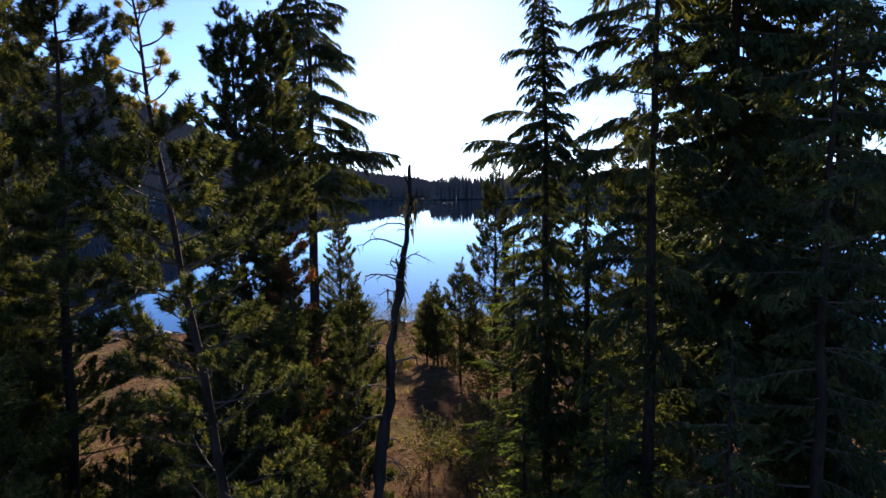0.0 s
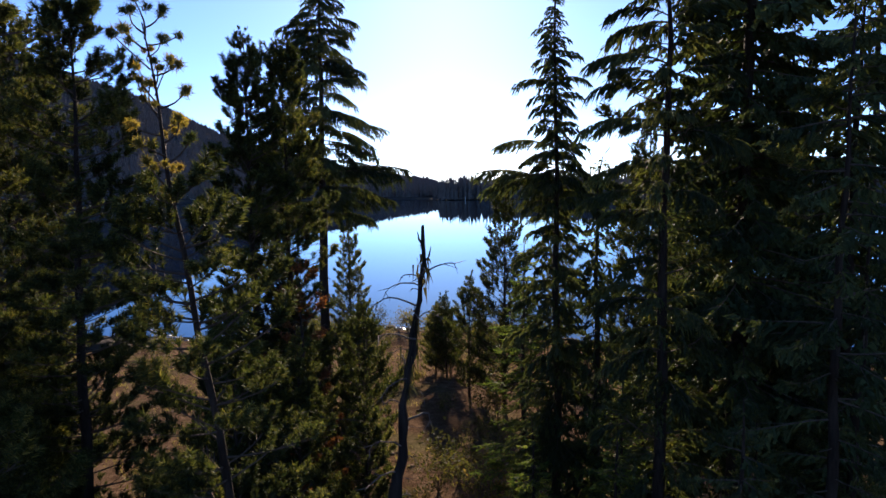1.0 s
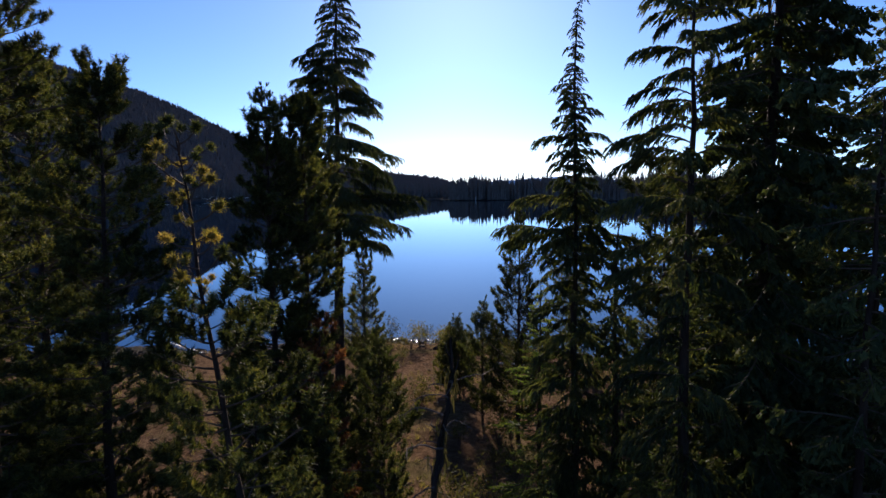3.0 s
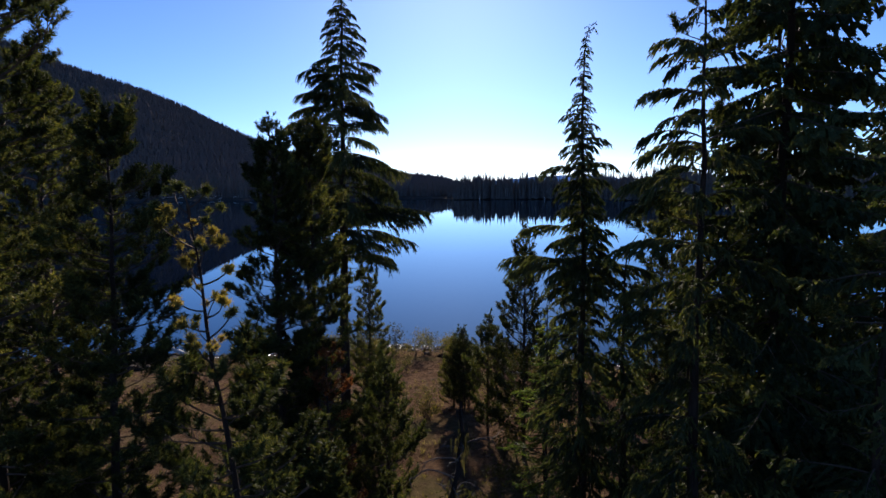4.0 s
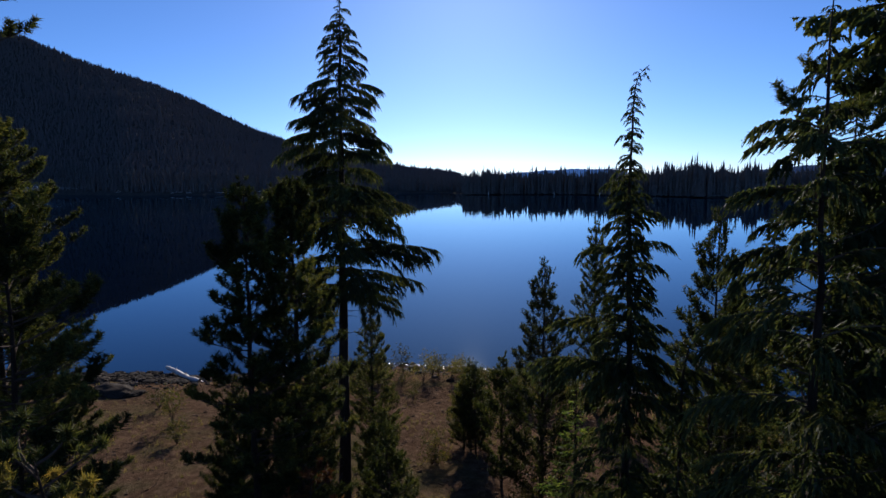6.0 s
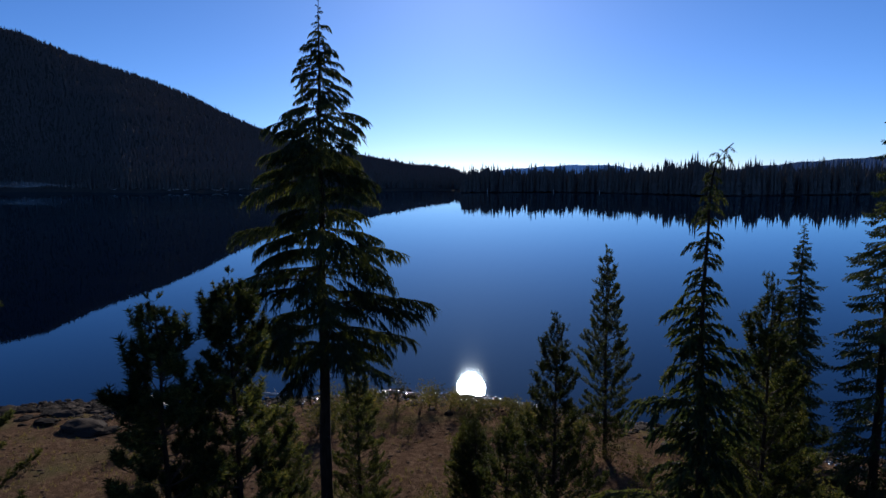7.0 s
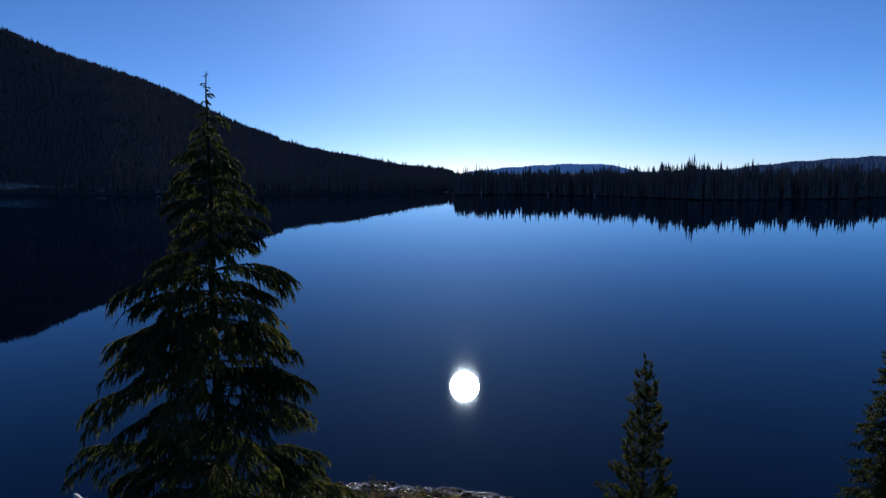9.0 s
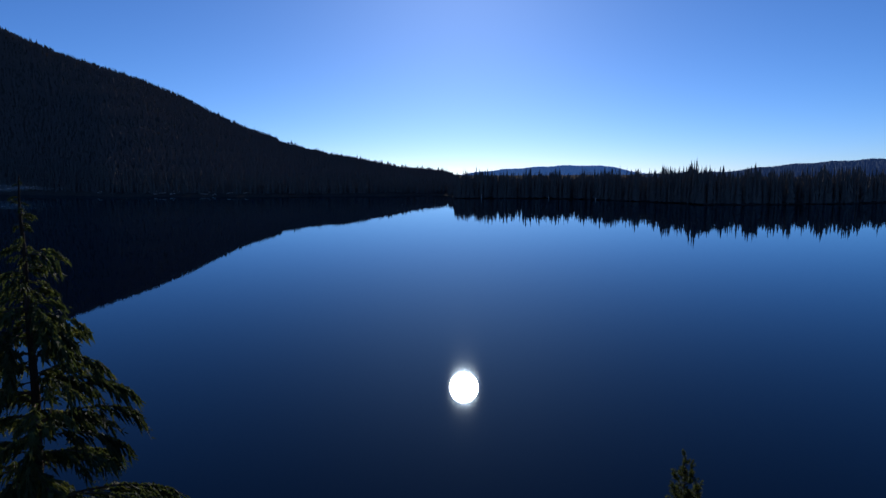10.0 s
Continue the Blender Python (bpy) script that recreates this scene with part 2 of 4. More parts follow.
def make_ground():
    sides = 256
    radii = np.concatenate([np.linspace(0.01, 45, 84), np.geomspace(46, 4700, 100)])
    ang = np.linspace(0, 2 * math.pi, sides, endpoint=False)
    rr, aa = np.meshgrid(radii, ang, indexing="ij")
    x, y = rr * np.sin(aa), 24 + rr * np.cos(aa)
    z = ground_h(x, y)
    b = Build()
    k = len(radii)
    i, j = np.meshgrid(np.arange(k - 1), np.arange(sides), indexing="ij")
    j2 = (j + 1) % sides
    q = np.stack([i * sides + j, (i + 1) * sides + j, (i + 1) * sides + j2, i * sides + j2], -1).reshape(-1, 4)
    b.add(np.stack([x, y, z], -1).reshape(-1, 3), q)
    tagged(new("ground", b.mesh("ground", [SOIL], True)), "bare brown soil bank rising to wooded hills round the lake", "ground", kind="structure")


make_ground()

bw = Build()
ring = np.linspace(0, 2 * math.pi, 96, endpoint=False)
rads = [60, 300, 900, 1700]
pts = [(0, 300, 0.0)] + [(r * math.sin(a), 300 + r * math.cos(a), 0.0) for r in rads for a in ring]
tri_f = [(0, 1 + (j + 1) % 96, 1 + j) for j in range(96)]
bw.add(pts, tri_f)
bw.n -= len(pts)
bw.v.pop()
bw.add(pts, [(1 + i * 96 + j, 1 + i * 96 + (j + 1) % 96, 97 + i * 96 + (j + 1) % 96, 97 + i * 96 + j) for i in range(3) for j in range(96)])
tagged(new("water", bw.mesh("water", [WATER], True)), "calm deep blue lake mirroring sky and woods", "lake", kind="structure")


# ---- far woods ----
def spire(tiers, sides, rng):
    """A small conifer one metre high."""
    v, f = [], []
    for t in range(tiers):
        z0, z1 = 0.06 + 0.86 * t / tiers, min(1.0, 0.06 + 0.86 * (t + 1.7) / tiers)
        r = 0.17 * (1 - t / tiers) ** 0.8 + 0.012
        n0 = len(v)
        for s in range(sides):
            a = 2 * math.pi * (s + 0.5 * t) / sides
            k = r * rng.uniform(0.6, 1.25)
            v.append((k * math.cos(a), k * math.sin(a), z0 + rng.uniform(-0.03, 0.03)))
        v.append((0, 0, z1))
        f += [(n0 + s, n0 + (s + 1) % sides, n0 + sides) for s in range(sides)]
    return np.array(v), np.array(f)


def woods(name, label, x, y, h, tiers, sides, seed, slim, sink=0.03, mat=None):
    rng = np.random.default_rng(seed)
    shapes = [spire(tiers, sides, rng) for _ in range(6)]
    z = ground_h(x, y)
    b = Build()
    kind = rng.integers(0, 6, len(x))
    for s, (v, f) in enumerate(shapes):
        idx = np.nonzero(kind == s)[0]
        if not len(idx):
            continue
        a = rng.uniform(0, 6.3, len(idx))
        hh = h[idx] 
        w = hh * slim * rng.uniform(0.7, 1.3, len(idx))
        px = (v[:, 0] * np.cos(a)[:, None] - v[:, 1] * np.sin(a)[:, None]) * w[:, None] + x[idx][:, None]
        py = (v[:, 0] * np.sin(a)[:, None] + v[:, 1] * np.cos(a)[:, None]) * w[:, None] + y[idx][:, None]
        pz = v[None, :, 2] * hh[:, None] + z[idx][:, None] - sink * hh[:, None]
        p = np.stack([px, py, pz], -1).reshape(-1, 3)
        ff = (f[None] + (np.arange(len(idx)) * len(v))[:, None, None]).reshape(-1, 3)
        b.add(p, ff)
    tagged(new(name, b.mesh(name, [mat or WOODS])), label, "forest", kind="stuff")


def scatter_polar(n, az0, az1, lo, hi, seed, power=1.0):
    rng = np.random.default_rng(seed)
    az = rng.uniform(az0, az1, n)
    u = rng.uniform(0, 1, n) ** power
    rf = np.interp(az, FAR_AZ, FAR_R) + 7 * wave(az * 3, az * 0, 1.9, 4)
    rr = np.interp(az, RIDGE_RAZ, RIDGE_R)
    r = rf + (lo(rf, rr) + u * (hi(rf, rr) - lo(rf, rr)))
    return r * np.sin(np.radians(az)), 19 + r * np.cos(np.radians(az)), rng


wx, wy, wr = scatter_polar(34000, -42, 3.2, lambda a, c: 14.0, lambda a, c: c - a + 40, 11, 0.8)
woods("mountain_forest", "dark conifer forest covering the mountain flank", wx, wy, wr.uniform(6, 10.5, len(wx)) + (wr.uniform(0, 1, len(wx)) > 0.93) * wr.uniform(2, 6, len(wx)), 2, 5, 12, 1.05, 0.28, HAZED_SLOPE_WOODS)
wx, wy, wr = scatter_polar(4400, 2.9, 44, lambda a, c: 3.0, lambda a, c: 130.0, 13, 1.3)
wh = wr.uniform(13, 20, len(wx)) + (wr.uniform(0, 1, len(wx)) > 0.82) * wr.uniform(2, 7.5, len(wx))
waz = np.degrees(np.arctan2(wx, wy - 19))
wh = wh * (0.95 + 0.1 * np.sin(waz * 1.9 + 0.6) * np.sin(waz * 0.83) + 0.05 * np.sin(waz * 5.3)) + 3.0 * np.exp(-((waz - 24.5) / 1.4) ** 2)
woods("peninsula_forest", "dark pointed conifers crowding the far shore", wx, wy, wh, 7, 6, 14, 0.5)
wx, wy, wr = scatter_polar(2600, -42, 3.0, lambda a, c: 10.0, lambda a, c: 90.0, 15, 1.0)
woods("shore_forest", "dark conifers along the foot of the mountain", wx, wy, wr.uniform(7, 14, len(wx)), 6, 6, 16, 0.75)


def far_hill(r, az, el, tint, seed, label):
    """A wooded ridge kilometres off; the pale air between is put in as emission."""
    rng = np.random.default_rng(seed)
    a = np.arange(az[0], az[-1], 0.03)
    crest = np.interp(a, az, el) + 0.035 * np.sin(a * 2.3 + seed) + rng.normal(0, 0.012, len(a)) + 0.05 * (rng.uniform(0, 1, len(a)) > 0.9)
    b = Build()
    k = len(a)
    rows = []
    for u in np.linspace(0, 1, 7):
        rr = r - 600 * (1 - u)
        z = 3 + (20 + r * np.tan(np.radians(crest)) - 3) * u ** 0.8 + (0 if u in (0, 1) else 1) * rng.normal(0, 3, k)
        rows.append(np.stack([rr * np.sin(np.radians(a)), 19 + rr * np.cos(np.radians(a)), z], -1))
    rows.append(rows[-1] * np.array([1.15, 1.15, 0]))
    i, j = np.meshgrid(np.arange(7), np.arange(k - 1), indexing="ij")
    b.add(np.concatenate(rows), np.stack([i * k + j, i * k + j + 1, (i + 1) * k + j + 1, (i + 1) * k + j], -1).reshape(-1, 4))
    m, n, l, p = material("haze_glow_woodland", 1.0, 0.0)
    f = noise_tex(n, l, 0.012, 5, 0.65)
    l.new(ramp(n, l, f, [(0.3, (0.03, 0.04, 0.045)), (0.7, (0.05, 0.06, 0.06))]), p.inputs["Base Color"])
    # distance haze painted as a faint blue glow on the hill
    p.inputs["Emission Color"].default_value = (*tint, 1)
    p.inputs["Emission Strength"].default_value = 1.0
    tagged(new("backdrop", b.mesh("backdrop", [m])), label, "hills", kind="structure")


far_hill(3600, [3.5, 5.3, 8, 10.5, 12.4, 14.5, 15.7, 16.2, 17.2, 18.6, 20], [-0.2, 0.05, 0.3, 0.45, 0.55, 0.56, 0.48, 0.5, 0.45, 0.0, -0.2], (0.026, 0.06, 0.15), 3, "wooded hill on the horizon, pale blue from painted haze")
far_hill(2300, [20, 23, 26.3, 29, 32, 36, 45, 60], [-0.3, -0.15, -0.1, 0.27, 0.55, 0.8, 1.0, 1.1], (0.01, 0.018, 0.045), 5, "long wooded ridge behind the far shore, blue from painted haze")


# ---- boughs ----
def fir_bough(length, seed, droop, hang, mats, g=1.0, full=1.0):
    """A forked limb hung with finger-like twigs in short needles. g: how coarse."""
    rng = np.random.default_rng(seed)
    b = Build()
    t = np.linspace(0, 1, 6)
    bend = rng.uniform(-0.12, 0.12)

    def axis(u):
        u = np.asarray(u, float)
        return np.stack([length * u * (1 - 0.06 * u), length * bend * u * u, length * (0.10 * u - droop * u ** 1.8 + 0.55 * droop * u ** 4)], -1)

    b.tube(axis(t), (0.008 + 0.007 * length) * (1 - 0.85 * t), 4, 0)
    lines = [(axis(np.linspace(0.08, 1, 12)), 1.0)]
    forks = int(length * 2.3) if length > 0.5 else 0
    for k in range(forks):
        u = 0.3 + 0.5 * (k + rng.uniform(0, 0.8)) / forks
        p = axis([u, u + 0.02])
        fwd = (p[1] - p[0]) / (np.linalg.norm(p[1] - p[0]) + 1e-9)
        side = np.array([-fwd[1], fwd[0], 0.0]) * (1 if k % 2 else -1)
        way = fwd * 0.8 + side * rng.uniform(0.4, 0.75)
        way /= np.linalg.norm(way)
        l2 = length * 0.5 * (1.1 - u) * rng.uniform(0.8, 1.3)
        s = np.linspace(0, 1, 6)[:, None]
        pts = p[0] + way * l2 * s + np.array([0, 0, -0.22 * droop / 0.2 * l2]) * s ** 1.7
        b.blades(p[:1], way[None], l2, 0.016, rng, 0)
        lines.append((pts, 0.75))
    for pts, scale in lines:
        seg = np.concatenate([[0], np.cumsum(np.linalg.norm(np.diff(pts, axis=0), axis=1))])
        total = seg[-1]
        count = max(4, int(total / 0.05 / g ** 0.75))
        for k in range(count + 1):
            u = min(1.0, (k + rng.uniform(0, 0.8)) / count)
            p = np.array([np.interp(u * total, seg, pts[:, c]) for c in range(3)])
            q = np.array([np.interp(u * total + 0.02, seg, pts[:, c]) for c in range(3)])
            q0 = np.array([np.interp(u * total - 0.02, seg, pts[:, c]) for c in range(3)])
            fwd = (q - q0) / (np.linalg.norm(q - q0) + 1e-9)
            side = np.array([-fwd[1], fwd[0], 0.0]) * (1 if k % 2 else -1)
            l = (0.1 + 0.2 * min(length, 1.9) ** 0.8 * scale * (1 - u) ** 0.5 * min(1, 0.3 + u * 3)) * rng.uniform(0.6, 1.25)
            way = fwd * rng.uniform(0.45, 0.8) + side * rng.uniform(0.15, 0.8) + np.array([0, 0, -hang * rng.uniform(0.35, 1.0)])
            if u > 0.97:
                way = fwd
            way /= np.linalg.norm(way)
            w = 0.05 * full * g ** 0.6 * rng.uniform(0.8, 1.2)
            sag = np.array([0, 0, -hang * 0.18 * l])
            tip = way * l + sag
            base = np.stack([p, p + way * l * 0.4, p + tip])
            b.blades(base, np.stack([way * l * 0.8, tip - way * l * 0.4, -way * l]), np.array([0.85, 0.72, 0.7]) * l, np.array([0.75, 1.0, 0.7]) * w, rng, 1)
            m = 5 if g < 1.3 else 3
            s = rng.uniform(0.05, 1.0, m)[:, None]
            out = rng.normal(size=(m, 3)) * 0.7 + way * 0.8
            b.blades(p + way * l * s + sag * s ** 2, out, rng.uniform(0.045, 0.07, m) * g ** 0.5, 0.02 * g ** 0.7, rng, 1)
    return b.mesh("bough", mats)


def hemlock_bough(length, seed, mats):
    """An arching limb with side sprays, fringed with fine hanging fingers."""
    rng = np.random.default_rng(seed)
    b = Build()
    bend = rng.uniform(-0.15, 0.15)
    droop = float(np.interp(length, [0.5, 1.5, 2.4, 3.2], [0.46, 0.4, 0.26, 0.2]))

    def axis(u):
        u = np.asarray(u, float)
        return np.stack([length * u * (1 - 0.1 * u * u), length * bend * u * u, length * (0.16 * u - droop * u ** 2.1)], -1)

    t = np.linspace(0, 1, 8)
    b.tube(axis(t), (0.007 + 0.0065 * length) * (1 - 0.85 * t), 4, 0)
    lines = [(axis(np.linspace(0.1, 1, 14)), 1.0)]
    sprays = int(1 + length * 3.4) if length > 0.4 else 0
    for k in range(sprays):
        u = 0.22 + 0.66 * (k + rng.uniform(0.1, 0.9)) / sprays
        p = axis([u, u + 0.02])
        fwd = (p[1] - p[0]) / np.linalg.norm(p[1] - p[0])
        side = np.array([-fwd[1], fwd[0], 0.0]) * (1 if k % 2 else -1)
        way = fwd + side * rng.uniform(0.5, 1.0)
        way /= np.linalg.norm(way)
        l2 = length * 0.52 * (1.12 - u) * rng.uniform(0.7, 1.25)
        v = np.linspace(0, 1, 7)[:, None]
        pts = p[0] + way * l2 * v + np.array([0, 0, -0.4 * l2]) * v ** 2
        b.tube(pts, 0.006 * (1 - 0.8 * v[:, 0]), 3, 0)
        lines.append((pts, 0.8))
    for pts, scale in lines:
        seg = np.concatenate([[0], np.cumsum(np.linalg.norm(np.diff(pts, axis=0), axis=1))])
        n = max(5, int(seg[-1] / 0.028))
        u = np.sort(rng.uniform(0, 1, n)) * seg[-1]
        p = np.stack([np.interp(u, seg, pts[:, c]) for c in range(3)], -1)
        q = np.stack([np.interp(u + 0.02, seg, pts[:, c]) - np.interp(u - 0.02, seg, pts[:, c]) for c in range(3)], -1)
        fwd = q / (np.linalg.norm(q, axis=1)[:, None] + 1e-9)
        side = np.stack([-fwd[:, 1], fwd[:, 0], 0 * u], -1) * np.where(np.arange(n) % 2, 1, -1)[:, None]
        l = (0.09 + 0.17 * min(length, 2.0) ** 0.7 * scale * rng.uniform(0.35, 1.3, n))[:, None]
        way = fwd * rng.uniform(0.3, 0.8, (n, 1)) + side * rng.uniform(0.05, 0.6, (n, 1)) + np.array([0, 0, -1.0]) * rng.uniform(0.1, 0.9, (n, 1))
        way /= np.linalg.norm(way, axis=1)[:, None]
        mid = p + way * l * 0.55
        end_way = way + np.array([0, 0, -0.75])
        b.blades(p - way * 0.02, way, l[:, 0] * 0.8, 0.041, rng, 1)
        b.blades(mid, -way, l[:, 0] * 0.5, 0.038, rng, 1)
        b.blades(mid - way * 0.03, end_way, l[:, 0] * 0.6, 0.034, rng, 1)
        for _ in range(3):
            v = rng.uniform(0.0, 1.0, (n, 1))
            b.blades(p + way * l * v * 0.9, rng.normal(size=(n, 3)) * 0.6 + way * 0.7, rng.uniform(0.03, 0.055, n), 0.014, rng, 1)
    return b.mesh("bough", mats)


def pine_bough(length, seed, rise, mats, tufts, count_n, width_n, length_n):
    """A limb whose twigs end in brushes of long needles."""
    rng = np.random.default_rng(seed)
    b = Build()
    t = np.linspace(0, 1, 6)
    bend = rng.uniform(-0.2, 0.2)

    def axis(u):
        u = np.asarray(u, float)
        return np.stack([length * u * (1 - 0.1 * u), length * bend * u * u, length * (rise * 0.35 * u + rise * u * u * 0.65)], -1)

    b.tube(axis(t), (0.006 + 0.008 * length) * (1 - 0.75 * t), 4, 0)

    def brush(p, way, l):
        way = way / np.linalg.norm(way)
        k = count_n
        s = rng.uniform(0.0, 1, (k, 1)) ** 0.8
        base = p + way * l * s
        rad = rng.normal(size=(k, 3))
        rad -= (rad @ way)[:, None] * way
        rad /= np.linalg.norm(rad, axis=1)[:, None] + 1e-9
        b.blades(base, way * rng.uniform(0.15, 0.95, (k, 1)) + rad * 0.8, length_n * rng.uniform(0.75, 1.2, k), width_n * rng.uniform(0.8, 1.25, k), rng, 1)

    count = max(3, int((3 + length * 11) * tufts))
    for k in range(count):
        u = 0.3 + 0.7 * ((k + rng.uniform(0, 0.9)) / count) ** 0.75
        p = axis([min(u, 1.0), min(u, 1.0) + 0.02])
        fwd = (p[1] - p[0]) / (np.linalg.norm(p[1] - p[0]) + 1e-9)
        way = fwd * 0.8 + np.array([-fwd[1], fwd[0], 0]) * rng.uniform(-0.95, 0.95) + np.array([0, 0, rng.uniform(-0.15, 0.7)])
        way /= np.linalg.norm(way)
        l = rng.uniform(0.12, 0.2 + 0.22 * min(length, 1.6) * (1.1 - u))
        q = p[0] + way * l
        b.blades(p[:1], way[None], l, 0.014, rng, 0)
        brush(q - way * 0.1, way + np.array([0, 0, 0.55]), rng.uniform(0.13, 0.22))
    end = axis([0.97, 1.0])
    brush(end[0], end[1] - end[0] + np.array([0, 0, 0.02]), 0.24)
    return b.mesh("bough", mats)


def bare_bough(length, seed, mats):
    rng = np.random.default_rng(seed)
    b = Build()
    u = np.linspace(0, 1, 6)
    wob = np.cumsum(rng.normal(0, 0.05, (6, 3)), 0) * length
    pts = np.stack([length * u, 0 * u, -0.15 * length * u * u], -1) + wob * u[:, None]
    b.tube(pts, (0.006 + 0.008 * length) * (1 - 0.85 * u), 4, 0)
    for k in range(int(4 + 5 * length)):
        i = rng.integers(1, 6)
        w = rng.normal(size=3) * np.array([0.6, 1, 0.6]) + np.array([0.6, 0, -0.2])
        w /= np.linalg.norm(w)
        l = length * rng.uniform(0.12, 0.35)
        b.tube([pts[i], pts[i] + w * l * 0.5, pts[i] + w * l + np.array([0, 0, -0.1 * l])], [0.004, 0.003, 0.0015], 3, 0)
    return b.mesh("bare_branch", mats)


CLASSES = (0.3, 0.55, 0.95, 1.5, 2.2, 3.2)
SPECIES = {
    "fir": lambda l, s: fir_bough(l, s, 0.27, 0.7, [TWIG, NEEDLE_FIR], 1.1, 1.42),
    "thick_fir": lambda l, s: fir_bough(l, s, 0.2, 0.8, [TWIG, NEEDLE_FIR], 1.15, 2.0),
    "far_fir": lambda l, s: fir_bough(l, s, 0.25, 0.6, [TWIG, NEEDLE_FIR], 2.0, 1.15),
    "young_fir": lambda l, s: fir_bough(l, s, 0.10, 0.2, [TWIG, NEEDLE_YOUNG], 1.4, 0.9),
    "hemlock": lambda l, s: hemlock_bough(l, s, [TWIG, NEEDLE_HEMLOCK]),
    "pine": lambda l, s: pine_bough(l, s, 0.2, [TWIG, NEEDLE_PINE], 0.9, 78, 0.0135, 0.088),
    "fine_pine": lambda l, s: pine_bough(l, s, 0.22, [TWIG, NEEDLE_PINE], 0.85, 84, 0.0125, 0.086),
    "far_pine": lambda l, s: pine_bough(l, s, 0.32, [TWIG, NEEDLE_PINE], 1.0, 46, 0.019, 0.09),
    "crown_pine": lambda l, s: pine_bough(l, s, 0.3, [TWIG, NEEDLE_PINE], 1.15, 24, 0.022, 0.08),
    "red_pine": lambda l, s: pine_bough(l, s, 0.3, [TWIG, NEEDLE_RED], 0.8, 26, 0.028, 0.1),
    "yellow_pine": lambda l, s: pine_bough(l, s, 0.5, [TWIG, NEEDLE_YELLOW], 0.55, 80, 0.013, 0.095),
    "bare": lambda l, s: bare_bough(l, s, [DEAD]),
}
kept = {}


def bough(species, length, rng):
    """A shared mesh near that length, and the scale that brings it there."""
    c = min(range(len(CLASSES)), key=lambda i: abs(math.log(CLASSES[i] / max(length, 0.05))))
    v = rng.randrange(4)
    key = (species, c, v)
    if key not in kept:
        kept[key] = SPECIES[species](CLASSES[c], sum(map(ord, species)) + 37 * c + 101 * v)
    return kept[key], length / CLASSES[c]


def trunk_mesh(points, r0, r1, seed, bark, crook=0.012):
    rng = np.random.default_rng(seed)
    pts = np.asarray(points, float)
    s = np.concatenate([[0], np.cumsum(np.linalg.norm(np.diff(pts, axis=0), axis=1))])
    s /= s[-1]
    t = np.concatenate([np.linspace(0, 0.93, 22), np.linspace(0.945, 1, 8)])
    path = np.stack([np.interp(t, s, pts[:, i]) for i in range(3)], -1)
    q = rng.uniform(0, 6.28, 4)
    path[1:, 0] += crook * (1.6 * np.sin(path[1:, 2] * 1.3 + q[0]) + np.sin(path[1:, 2] * 3.7 + q[1]))
    path[1:, 1] += crook * (1.6 * np.sin(path[1:, 2] * 1.1 + q[2]) + np.sin(path[1:, 2] * 3.1 + q[3]))
    rad = r1 + (r0 - r1) * (1 - t) ** 0.9
    rad[0] *= 1.35
    b = Build()
    b.tube(path, rad * rng.uniform(0.94, 1.06, 30), 10, 0)
    return b.mesh("trunk", [bark], True), path


